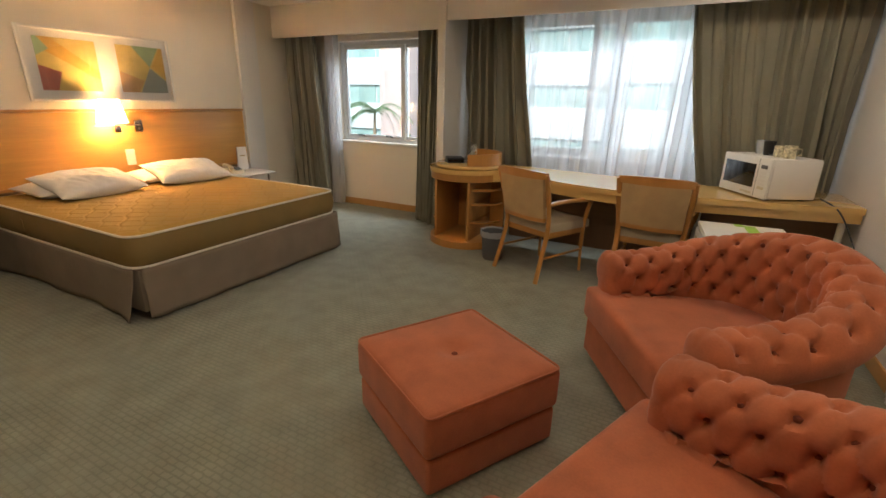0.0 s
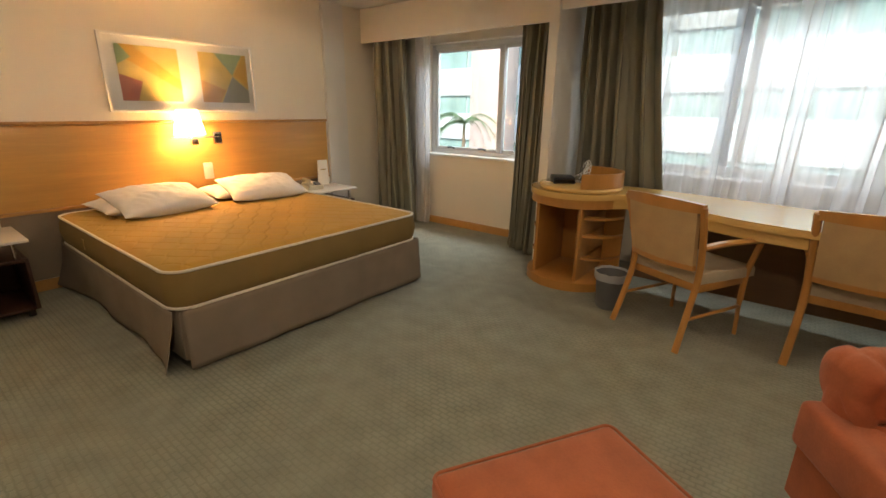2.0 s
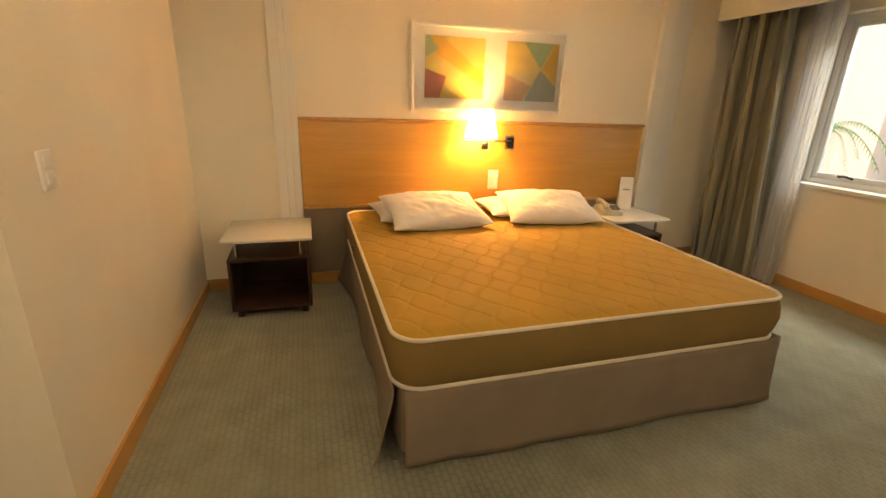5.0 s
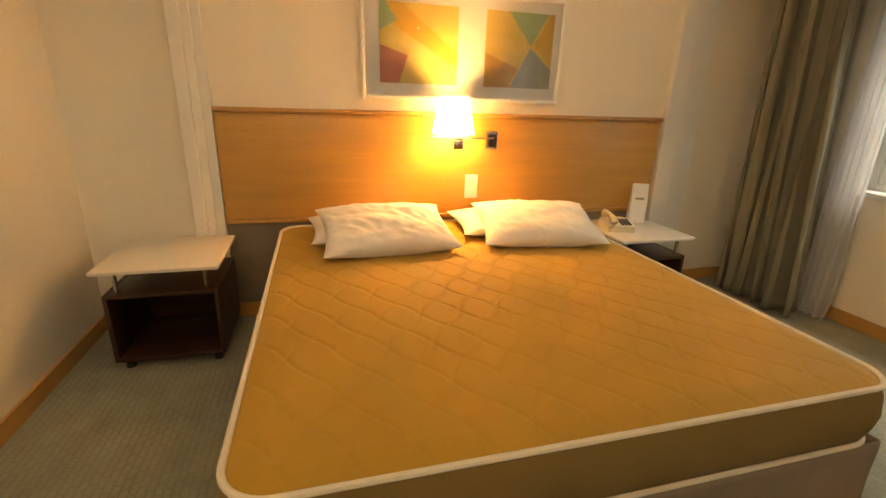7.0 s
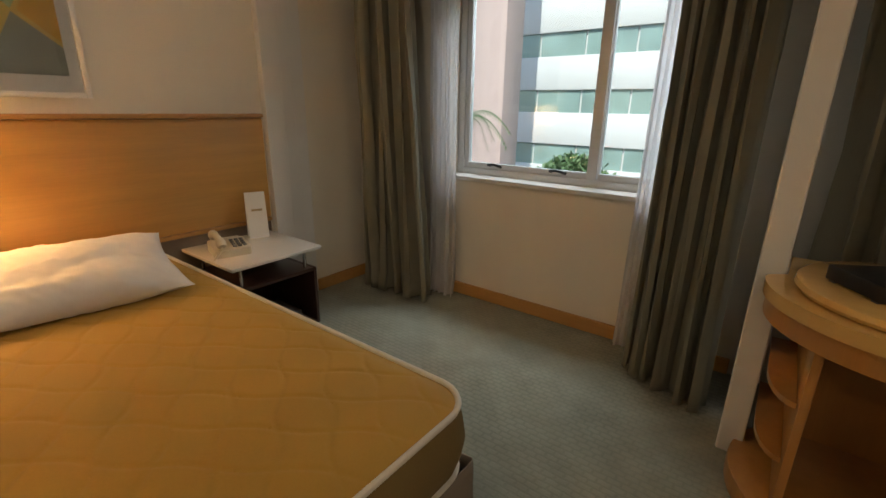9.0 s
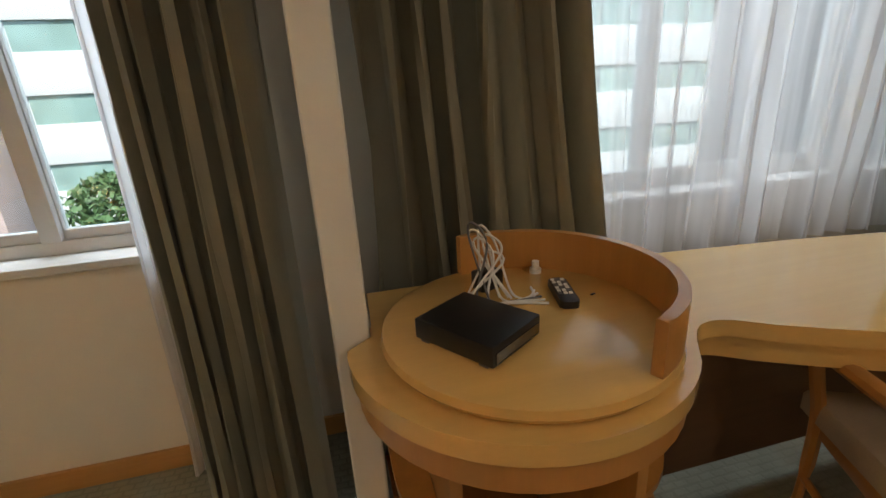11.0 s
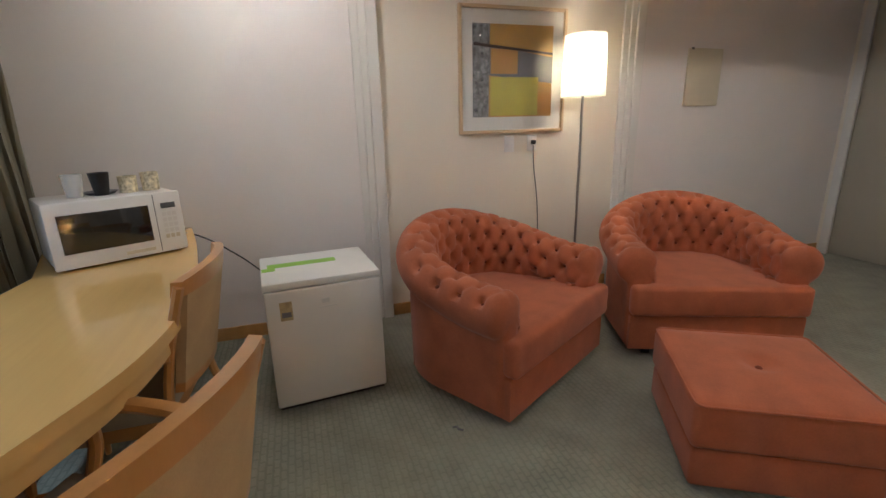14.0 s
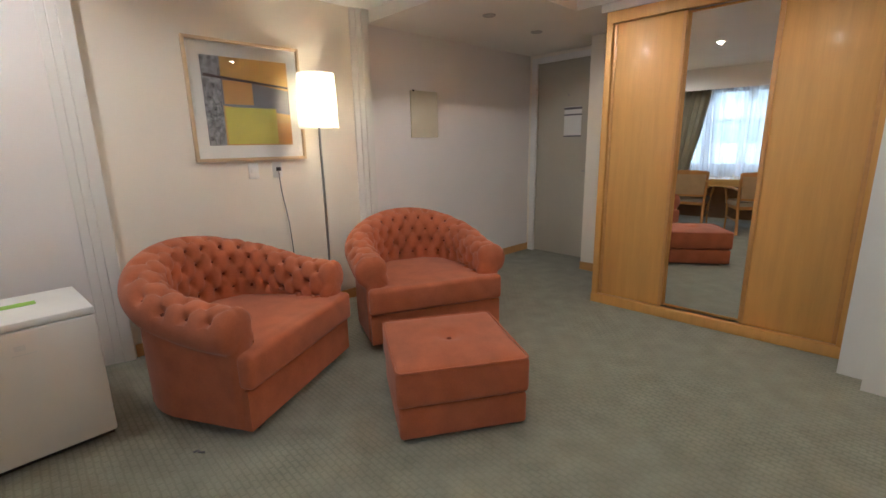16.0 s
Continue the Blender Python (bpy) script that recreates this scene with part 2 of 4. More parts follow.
def tube(bm, pts, r, seg=8, flat=1.0):
    """A bar of round section along points."""
    pts = [Vector(p) for p in pts]
    rings = []
    for i, p in enumerate(pts):
        d = (pts[min(i + 1, len(pts) - 1)] - pts[max(i - 1, 0)]).normalized()
        u = d.cross(Vector((0, 0, 1)) if abs(d.z) < 0.9 else Vector((1, 0, 0))).normalized()
        w = u.cross(d)
        rr = r[i] if isinstance(r, (list, tuple)) else r
        rings.append([bm.verts.new(p + (u * math.cos(k * math.tau / seg) * flat + w * math.sin(k * math.tau / seg)) * rr) for k in range(seg)])
    for a, b in zip(rings, rings[1:]):
        for k in range(seg):
            bm.faces.new((a[k], a[(k + 1) % seg], b[(k + 1) % seg], b[k]))
    bm.faces.new(rings[0][::-1]), bm.faces.new(rings[-1])
    return bm


def lathe(bm, profile, seg=32, at=(0, 0, 0), close=False):
    """A turned shape from (radius, height) pairs."""
    rings = [[bm.verts.new((at[0] + r * math.cos(k * math.tau / seg), at[1] + r * math.sin(k * math.tau / seg), at[2] + z)) for k in range(seg)] for r, z in profile]
    if close:
        rings.append(rings[0])
    for a, b in zip(rings, rings[1:]):
        for k in range(seg):
            bm.faces.new((a[k], a[(k + 1) % seg], b[(k + 1) % seg], b[k]))
    return bm


def prism(bm, outline, z0, z1, bevel=0.0):
    """A plate with the given outline in plan."""
    lo = [bm.verts.new((x, y, z0)) for x, y in outline]
    hi = [bm.verts.new((x, y, z1)) for x, y in outline]
    bm.faces.new(lo[::-1])
    top = bm.faces.new(hi)
    for k in range(len(lo)):
        j = (k + 1) % len(lo)
        bm.faces.new((lo[k], lo[j], hi[j], hi[k]))
    if bevel:
        bmesh.ops.bevel(bm, geom=list(top.edges), offset=bevel, segments=2, profile=0.5, affect="EDGES")
    return bm


def B(*boxes, bevel=0.0, seg=2):
    bm = bmesh.new()
    for a, b in boxes:
        box(bm, a, b, bevel, seg)
    return bm


def part(name, bm, material, parent=None, label="", smooth=True):
    me = bpy.data.meshes.new(name)
    bmesh.ops.recalc_face_normals(bm, faces=bm.faces)
    if smooth:
        for f in bm.faces:
            f.smooth = True
        for e in bm.edges:
            if len(e.link_faces) == 2 and e.calc_face_angle(0) > 0.7:
                e.smooth = False
    bm.to_mesh(me)
    bm.free()
    me.materials.append(material)
    ob = new(name, me)
    ob.parent = parent
    if label:
        ob["label"] = label
    return ob


def thing(name, label, category, at=(0, 0, 0), rz=0, group=""):
    ob = tagged(new(name), label, category, group)
    ob.matrix_basis = pose(*at, 0, 0, rz)
    ob.empty_display_size = 0.1
    return ob


def structure(name, bm, material, label, category="wall"):
    return tagged(part(name, bm, material, None, "", False), label, category, "", "structure")


# ---- structure ----
HI, HALL = 2.44, 2.34          # ceiling heights of the room and of the entrance
XW, XE, YN, YP = -4.0, 1.957, 4.55, 0.07
structure("floor", B(((-4.2, -2.6, -0.12), (2.2, 4.8, 0.0))), CARPET, "grey-green patterned fitted carpet with worn patches", "carpet")
structure("ceiling", B(((-4.2, -0.72, HI), (2.2, 4.8, HI + 0.15))), CEIL, "smooth off-white painted ceiling", "ceiling")
structure("ceiling_entrance", B(((-2.2, -2.6, HALL), (2.2, -0.724, HI + 0.15)), ((0.6, -0.724, HALL), (2.2, 0.33, HI - 0.003))), CEIL, "lower off-white ceiling over the entrance", "ceiling")
structure("wall_west", B(((-4.2, YP - 0.15, -0.1), (XW, 4.8, HI))), PAPER, "beige papered wall behind the bed")
structure("wall_partition", B(((XW, YP - 0.15, 0), (-1.98, YP, HI)), ((-2.13, -0.43, 0), (-1.98, YP - 0.15, HI))), PAPER, "beige papered partition wall beside the bed")
structure("wall_wardrobe_end", B(((-2.13, -0.58, 0), (-1.40, -0.43, HI)), ((-1.40, -1.5, 0), (-1.285, -0.58, HI))), WHITE, "white painted wall end beside the wardrobe")
structure("wall_south", B(((-1.40, -1.75, 0), (0.95, -1.6, HI)), ((0.80, -2.6, 0), (0.95, -1.75, HI))), PAPER, "pale wall between wardrobe and entrance door")
structure("wall_entrance", B(((0.95, -2.2, 0), (1.015, -2.0, HI)), ((1.855, -2.2, 0), (1.957, -2.0, HI)), ((1.015, -2.2, 2.25), (1.855, -2.0, HI))), PAPER, "pale wall round the entrance door")
structure("wall_corridor", B(((0.8, -2.75, -0.1), (2.2, -2.6, HI))), PAPER, "plain wall closing the corridor behind the door")
structure("wall_east", B(((XE, 0.415, -0.1), (2.2, 2.39, HI))), PAPER, "beige papered wall behind the armchairs")
structure("wall_east_desk", B(((XE, 2.39, -0.1), (2.2, 4.8, HI))), PALE, "pale pinkish-grey painted wall behind the refrigerator")
structure("wall_east_entrance", B(((XE, -2.6, -0.1), (2.2, 0.415, HI))), PALE, "pale pinkish-grey painted wall of the entrance")
# the window wall, with two openings
W1, W2 = (-3.30, -1.76, 0.845, 2.06), (-0.95, 1.50, 0.84, 2.20)
structure("wall_north", B(((XW, YN, 0), (W1[0], 4.8, HI)), ((W1[0], YN, 0), (W1[1], 4.8, W1[2])), ((W1[0], YN, W1[3]), (W1[1], 4.8, HI)),
                          ((W1[1], YN, 0), (W2[0], 4.8, HI)), ((W2[0], YN, 0), (W2[1], 4.8, W2[2])), ((W2[0], YN, W2[3]), (W2[1], 4.8, HI)),
                          ((W2[1], YN, 0), (XE, 4.8, HI))), PAPER, "beige papered window wall with two openings")
structure("pillar", B(((-1.462, 3.9, 0), (-1.378, YN, HI)), bevel=0.006), WHITE, "narrow white pier between the two windows", "pier")
structure("valance_bed", B(((XW, 4.19, 2.08), (-1.462, 4.215, HI)), bevel=0.003), WHITE, "white boxed curtain pelmet over the bedside window", "pelmet")
structure("valance_desk", B(((-1.378, 3.93, 2.11), (XE, 3.955, HI)), bevel=0.003), WHITE, "white boxed curtain pelmet over the desk window", "pelmet")


def moulded(y0, y1, x, side, z1=HI):
    """An upright trim of three steps on a wall at x."""
    d = side
    w = (y1 - y0)
    return B(((min(x, x + d * 0.045), y0 + w * 0.0, 0), (max(x, x + d * 0.045), y0 + w * 0.42, z1)),
             ((min(x, x + d * 0.03), y0 + w * 0.42, 0), (max(x, x + d * 0.03), y0 + w * 0.7, z1)),
             ((min(x, x + d * 0.018), y0 + w * 0.7, 0), (max(x, x + d * 0.018), y1, z1)), bevel=0.004)


for _i, (_a, _b, _x, _s) in enumerate(((0.61, 0.765, XW, 1), (3.92, 3.62, XW, 1), (2.31, 2.47, XE, -1), (0.33, 0.50, XE, -1))):
    structure("trim_%d" % (_i + 1), moulded(min(_a, _b), max(_a, _b), _x, _s), WHITE, "white moulded upright trim strip on the wall", "trim")
H = 0.085
structure("baseboard", B(((-3.998, YP, 0), (-1.98, YP + 0.016, H)), ((XW, 3.925, 0), (XW + 0.016, YN, H)), ((XW, YN - 0.016, 0), (-1.49, YN, H)),
                         ((XE - 0.016, 2.475, 0), (XE, YN, H)), ((XE - 0.016, 0.51, 0), (XE, 2.30, H)), ((XE - 0.016, -2.0, 0), (XE, 0.32, H)),
                         ((0.40, -1.6, 0), (0.95, -1.584, H)), ((XW, YP + 0.02, 0), (XW + 0.016, 0.59, H)), ((XW, 0.77, 0), (XW + 0.016, 3.61, H)), bevel=0.003),
          TRIMW, "low honey-coloured wooden baseboard", "baseboard")


def window(name, w, y, mullions, label):
    x0, x1, z0, z1 = w
    ob = tagged(new(name), label, "window", "", "structure")
    f = 0.05
    part("window_frame", B(((x0, y, z0), (x0 + f, y + 0.07, z1)), ((x1 - f, y, z0), (x1, y + 0.07, z1)), ((x0 + f, y, z0), (x1 - f, y + 0.07, z0 + f)),
                           ((x0 + f, y, z1 - f), (x1 - f, y + 0.07, z1)), bevel=0.004), ALU, ob, "white aluminium frame")
    cuts = [x0 + f, *mullions, x1 - f]
    for m in mullions:
        part("mullion", B(((m - 0.03, y - 0.012, z0 + f), (m + 0.03, y + 0.06, z1 - f)), bevel=0.004), ALU, ob)
    for a, b in zip(cuts, cuts[1:]):
        s = 0.035
        part("sash", B(((a, y + 0.012, z0 + f), (a + s, y + 0.05, z1 - f)), ((b - s, y + 0.012, z0 + f), (b, y + 0.05, z1 - f)),
                       ((a + s, y + 0.012, z0 + f), (b - s, y + 0.05, z0 + f + s)), ((a + s, y + 0.012, z1 - f - s), (b - s, y + 0.05, z1 - f)), bevel=0.003), ALU, ob)
        g = part("pane", B(((a + s, y + 0.028, z0 + f + s), (b - s, y + 0.032, z1 - f - s))), GLASS, ob, "clear glass pane")
        g.visible_shadow = False
    part("window_sill", B(((x0 - 0.02, YN - 0.03, z0 - 0.022), (x1 + 0.02, YN - 0.001, z0 + 0.006)), ((x0 + 0.001, YN - 0.001, z0 + 0.001), (x1 - 0.001, y - 0.001, z0 + 0.006)), bevel=0.004), WHITE, ob, "white painted sill")
    return ob


win1 = window("window_1", W1, 4.66, [-2.34], "white aluminium sliding window over the bedside wall")
for _x in (-3.03, -2.59):
    bm = bmesh.new()
    tube(bm, [(_x, 4.655, 0.920), (_x, 4.63, 0.927), (_x + 0.05, 4.615, 0.933), (_x + 0.11, 4.615, 0.921)], 0.009, 8)
    part("latch", bm, BLACK, win1, "black latch handle")
window("window_2", W2, 4.66, [-0.10, 0.86], "white aluminium window behind sheer curtains")


def curtain(name, x0, x1, y, z0, z1, folds, amp, material, label, lean=(0.0, 0.0), seed=1, thick=0.004, swing=0.0):
    """Hanging cloth: pleats that are tight at the rail and loosen towards the hem."""
    bm = bmesh.new()
    nu, nv = folds * 14, 34
    grid = []
    for j in range(nv + 1):
        v = j / nv
        row = []
        for i in range(nu + 1):
            u = i / nu
            n1 = noise.noise((u * folds * 0.45 + seed * 7.1, v * 0.55, seed))
            n2 = noise.noise((u * folds * 0.9 + seed * 3.3, v * 0.8 + 5, seed))
            n3 = noise.noise((u * folds * 3.1 + seed * 1.7, v * 5.0, seed + 9))
            ph = u * folds * math.tau + 3.6 * n1 + 0.9 * n2
            a = amp * (0.6 + 0.4 * v) * (0.85 + 1.3 * n2)
            s = math.sin(ph)
            wave = math.copysign(abs(s) ** 0.75, s) + 0.22 * math.sin(2.6 * ph + 4 * n1)
            drop = max(0.0, v - 0.94) / 0.06
            xx = x0 + (x1 - x0) * u + (lean[0] * (1 - u) + lean[1] * u) * v ** 1.4 + 0.42 * a * math.sin(2 * ph + n1)
            yy = y + a * wave + 0.03 * n1 * v + 0.006 * n3 - 0.03 * drop * (z0 < 0.1) * (0.5 + n2) + swing * u * v
            row.append(bm.verts.new((xx, yy, z1 + (z0 - z1) * v + 0.02 * abs(n2) * drop)))
        grid.append(row)
    for a, b in zip(grid, grid[1:]):
        for i in range(nu):
            bm.faces.new((a[i], a[i + 1], b[i + 1], b[i]))
    ob = tagged(part(name, bm, material), label, "curtain", "curtains at the windows")
    if thick:
        s = ob.modifiers.new("thickness", "SOLIDIFY")
        s.thickness = thick
    return ob


ZR = HI - 0.02
curtain("curtain", -3.90, -3.42, 4.31, 0.012, ZR, 6, 0.09, CURT, "olive-grey pleated drape gathered at the bedside window", (0.02, 0.16), 1)
curtain("curtain", -1.92, -1.57, 4.33, 0.012, ZR, 5, 0.085, CURT, "olive-grey pleated drape pulled against the white pier", (-0.02, 0.02), 2, 0.004, -0.22)
curtain("sheer_curtain", -3.37, -3.17, 4.45, 0.012, ZR, 6, 0.025, SHEER, "bunched white sheer curtain at the bedside window", (0.0, 0.02), 3, 0)
curtain("sheer_curtain", -2.02, -1.87, 4.47, 0.012, ZR, 5, 0.022, SHEER, "bunched white sheer curtain beside the drape", (-0.03, 0.0), 4, 0)
curtain("curtain", -1.31, -0.74, 4.29, 0.55, ZR, 7, 0.072, CURT, "grey-green pleated drape behind the round desk end", (0.0, 0.24), 5)
curtain("curtain", 0.70, 1.90, 4.23, 0.50, ZR, 12, 0.062, CURT, "grey-green pleated drape behind the microwave", (0.34, 0.0), 6)
curtain("sheer_curtain", -0.88, 1.18, 4.42, 0.60, ZR, 17, 0.036, SHEER, "white sheer curtain across the desk window", (0, 0), 7, 0)

# entrance door
door = tagged(new("door_1"), "closed beige painted entrance door with a notice on it", "door", "", "structure")
part("door_leaf", B(((1.02, -2.06, 0.008), (1.85, -2.022, 2.245)), bevel=0.003), DOORP, door)
part("door_frame", B(((0.96, -2.0, 0), (1.03, -1.98, 2.30)), ((1.84, -2.0, 0), (1.915, -1.98, 2.30)), ((1.03, -2.0, 2.235), (1.84, -1.98, 2.30)), bevel=0.004), WHITE, door)
bm = bmesh.new()
cyl(bm, (1.10, -2.022, 1.02), 0.028, 0.012, axis="y"), tube(bm, [(1.10, -2.01, 1.02), (1.10, -1.97, 1.02), (1.20, -1.965, 1.02)], 0.009)
part("door_handle", bm, STEEL, door)
bm = bmesh.new()
cyl(bm, (1.43, -2.022, 1.86), 0.012, 0.012, axis="y")
part("peephole", bm, STEEL, door)

notice = thing("door_notice", "white printed notice hung on the entrance door", "notice", (1.37, -2.021, 1.40))
part("sheet", B(((-0.11, 0, 0), (0.11, 0.003, 0.33))), PAPERW, notice)
for _z, _h in ((0.30, 0.025), (0.235, 0.016), (0.0, 0.016)):
    part("printed_bar", B(((-0.11, 0.003, _z), (0.11, 0.0045, _z + _h))), INK, notice)

# wardrobe
ward = thing("wardrobe", "honey wood built-in wardrobe with a mirrored sliding door", "wardrobe", (0, -0.785, 0), 2.2)
part("plinth", B(((-1.28, -0.02, 0), (0.36, 0.03, 0.075)), bevel=0.004), MAPLE_W, ward)
part("side_panel", B(((0.31, -0.62, 0), (0.36, 0.015, 2.28)), bevel=0.003), MAPLE_W, ward)
part("side_panel", B(((-1.28, -0.62, 0), (-1.245, 0.015, 2.28)), bevel=0.003), MAPLE_W, ward)
part("top_rail", B(((-1.28, -0.03, 2.20), (0.36, 0.02, 2.28)), bevel=0.003), MAPLE_W, ward)
part("header", B(((-1.285, -0.1, 2.283), (0.40, 0.03, HI - 0.002)), bevel=0.003), WHITE, ward, "white header board")
part("carcass", B(((-1.245, -0.62, 0.076), (0.31, -0.60, 2.2))), MAPLE_W, ward)
for _a, _b, _m, _y in ((-0.20, 0.305, MAPLE_W, -0.012), (-0.735, -0.19, MIRROR, -0.045), (-1.245, -0.725, MAPLE_W, -0.012)):
    d = part("sliding_door", B(((_a, _y - 0.02, 0.078), (_b, _y, 2.198)), bevel=0.002), MAPLE_W, ward, "mirrored sliding door" if _m is MIRROR else "")
    if _m is MIRROR:
        part("mirror", B(((_a + 0.02, _y, 0.095), (_b - 0.03, _y + 0.004, 2.18))), MIRROR, d, "silver mirror glass")
    for e in (_a, _b - 0.022):
        part("edge_pull", B(((e, _y, 0.08), (e + 0.022, _y + 0.009, 2.196)), bevel=0.003), TRIMW, d)

# ceiling downlights, including the unseen ones added as fill
for _x, _y, _w in DOWNLIGHTS:
    dl = thing("downlight", "small round white recessed ceiling spotlight, lit, of a set partly added as fill", "ceiling light", (_x, _y, HI), 0, "ceiling spotlights")
    bm = bmesh.new()
    lathe(bm, [(0.034, -0.004), (0.036, -0.008), (0.05, -0.008), (0.054, -0.001)], 28)
    part("ring", bm, WPLAST, dl)
    bm = bmesh.new()
    cyl(bm, (0, 0, -0.006), 0.033, 0.004)
    part("lens", bm, BULB, dl)

for _x, _y in ((1.12, -0.28), (1.20, -1.04)):
    dl = thing("downlight", "small recessed spotlight in the entrance ceiling, unlit", "ceiling light", (_x, _y, HALL), 0, "ceiling spotlights")
    bm = bmesh.new()
    lathe(bm, [(0, -0.003), (0.034, -0.003), (0.036, -0.008), (0.05, -0.008), (0.054, -0.001)], 28)
    part("ring", bm, STEEL, dl)

# ---- outside ----
OUT = mat("pale_cladding", (0.42, 0.44, 0.45), 0.6, 0.05, 0.6, 0.05)
STRIP = mat("office_glass", (0.16, 0.24, 0.23), 0.12, 0.25, 0.7, 0.0)
PINK = mat("pink_granite", (0.36, 0.28, 0.265), 0.5, 0.08, 3, 0.05)
ASPH = mat("asphalt", (0.055, 0.055, 0.058), 0.9, 0.2, 0.3, 0.2)
LEAF = mat("leaf", (0.05, 0.10, 0.035), 0.6, 0.4, 1.5, 0.1)
BARK = mat("bark", (0.16, 0.12, 0.08), 0.9, 0.2, 3, 0.4)
GZ = -6.5
structure("ground", B(((-400, 5.5, GZ - 0.5), (400, 800, GZ))), ASPH, "grey asphalt street below the windows", "ground")


def office(name, x0, x1, y0, y1, floors, label, rib, rz=0, at=(0, 0)):
    h = thing(name, label, "building", (at[0], at[1], GZ), rz)
    top = floors * 3.3 + 1.2
    part("wall", B(((x0, y0 + 0.25, 0), (x1, y1, top))), OUT, h)
    part("roof", B(((x0 - 0.2, y0, top), (x1 + 0.2, y1, top + 0.3)), bevel=0.04), OUT, h)
    for k in range(floors):
        z = 1.0 + k * 3.3
        part("spandrel", B(((x0, y0, z + 1.35), (x1, y0 + 0.25, z + 3.3)), bevel=0.03), OUT, h)
        n = int((x1 - x0) / rib)
        for i in range(n):
            a = x0 + (x1 - x0) * i / n
            part("window", B(((a + 0.06, y0 + 0.16, z), (a + (x1 - x0) / n - 0.06, y0 + 0.24, z + 1.345))), STRIP, h, "tinted office window" if i + k == 0 else "")
    return h


office("office_building", -24, -3.5, 30, 44, 6, "white office block with bands of green-tinted windows", 2.6)
office("office_building", -2.6, 26, 26, 42, 6, "pale office block with strip windows opposite the desk", 2.9)
col = thing("granite_pier", "tall pinkish granite pier of a facade across the street", "pier", (-14.7, 24, GZ))
part("shaft", B(((-1.05, -0.9, 0), (1.05, 0.9, 30)), bevel=0.05), PINK, col)


def tree(at, h, spread, seed, label, palm=False):
    t = thing("tree", label, "tree", at)
    rnd = random.Random(seed)
    bm = bmesh.new()
    tube(bm, [(0, 0, 0), (0.05, 0.03, h * 0.4), (0.0, 0.08, h * 0.75), (0.05, 0.1, h)], [0.18, 0.14, 0.1, 0.05], 8)
    if not palm:
        for k in range(6):
            a = k * 1.05
            tube(bm, [(0, 0.05, h * 0.6), (math.cos(a) * spread * 0.4, math.sin(a) * spread * 0.4, h * 0.8), (math.cos(a) * spread * 0.75, math.sin(a) * spread * 0.75, h * 0.95)], [0.07, 0.05, 0.02], 6)
    part("trunk", bm, BARK, t)
    bm = bmesh.new()
    if palm:
        for k in range(16):
            a, up = rnd.uniform(0, math.tau), rnd.uniform(0.2, 1.0)
            d = Vector((math.cos(a), math.sin(a), 0))
            side = Vector((-d.y, d.x, 0))
            for i in range(22):
                f = i / 22
                p = Vector((0.05, 0.1, h)) + d * spread * f + Vector((0, 0, spread * (up * f - 1.15 * f * f)))
                for s in (-1, 1):
                    tip = p + side * s * 0.35 * (1 - f * 0.6) + Vector((0, 0, -0.22)) + d * 0.12
                    bm.faces.new([bm.verts.new(q) for q in (p, p + d * 0.05, tip)])
    else:
        for k in range(2600):
            a, r, z = rnd.uniform(0, math.tau), spread * rnd.random() ** 0.5, rnd.uniform(-1, 1)
            r *= (1 - z * z) ** 0.5 * (0.8 + 0.35 * noise.noise((math.cos(a) * 2, math.sin(a) * 2, z * 2 + seed)))
            p = Vector((r * math.cos(a), r * math.sin(a), h + z * spread * 0.6))
            e1, e2 = Vector([rnd.uniform(-0.16, 0.16) for _ in range(3)]), Vector([rnd.uniform(-0.16, 0.16) for _ in range(3)])
            bm.faces.new([bm.verts.new(q) for q in (p, p + e1, p + e1 + e2, p + e2)])
    part("crown", bm, LEAF, t)
    return t


tree((-12.2, 17.5, GZ), 7.4, 2.0, 3, "palm tree with drooping fronds in the street", True)
tree((-7.8, 18.5, GZ), 4.9, 2.0, 4, "leafy dark green street tree", False)


# ---- the bed and its wall ----
BX0, BX1, BY0, BY1 = -3.97, -1.985, 1.075, 2.905
base = thing("bed_base", "bed base with a taupe fabric skirt on the carpet", "bed base", ((BX0 + BX1) / 2, (BY0 + BY1) / 2, 0))
hx, hy = (BX1 - BX0) / 2, (BY1 - BY0) / 2
part("box_spring", B(((-hx, -hy + 0.02, 0.06), (hx - 0.02, hy - 0.02, 0.35)), bevel=0.02), SKIRT, base)


def skirt_panel(p, q, flare, seed):
    """A hanging cloth panel from p to q with soft waves and a loose hem."""
    bm = bmesh.new()
    p, q = Vector((*p, 0)), Vector((*q, 0))
    d = (q - p).normalized()
    out = Vector((-d.y, d.x, 0))
    nu, nv, grid = 70, 10, []
    for j in range(nv + 1):
        v = j / nv
        row = []
        for i in range(nu + 1):
            u = i / nu
            w = noise.noise((u * 5 + seed, v * 1.2, seed)) * 0.022 * v + noise.noise((u * 14, v * 3, seed + 3)) * 0.005
            e = min(u, 1 - u)
            loose = flare * v ** 1.5 * math.exp(-e * 14)
            row.append(bm.verts.new(p.lerp(q, u) + out * (0.008 + w + loose) + Vector((0, 0, 0.36 - v * (0.343 - 0.02 * math.exp(-e * 40)) + 0.006 * noise.noise((u * 9, 2, seed))))))
        grid.append(row)
    for a, b in zip(grid, grid[1:]):
        for i in range(nu):
            bm.faces.new((a[i], a[i + 1], b[i + 1], b[i]))
    ob = part("skirt", bm, SKIRT, base, "hanging taupe skirt panel")
    s = ob.modifiers.new("thickness", "SOLIDIFY")
    s.thickness = 0.004


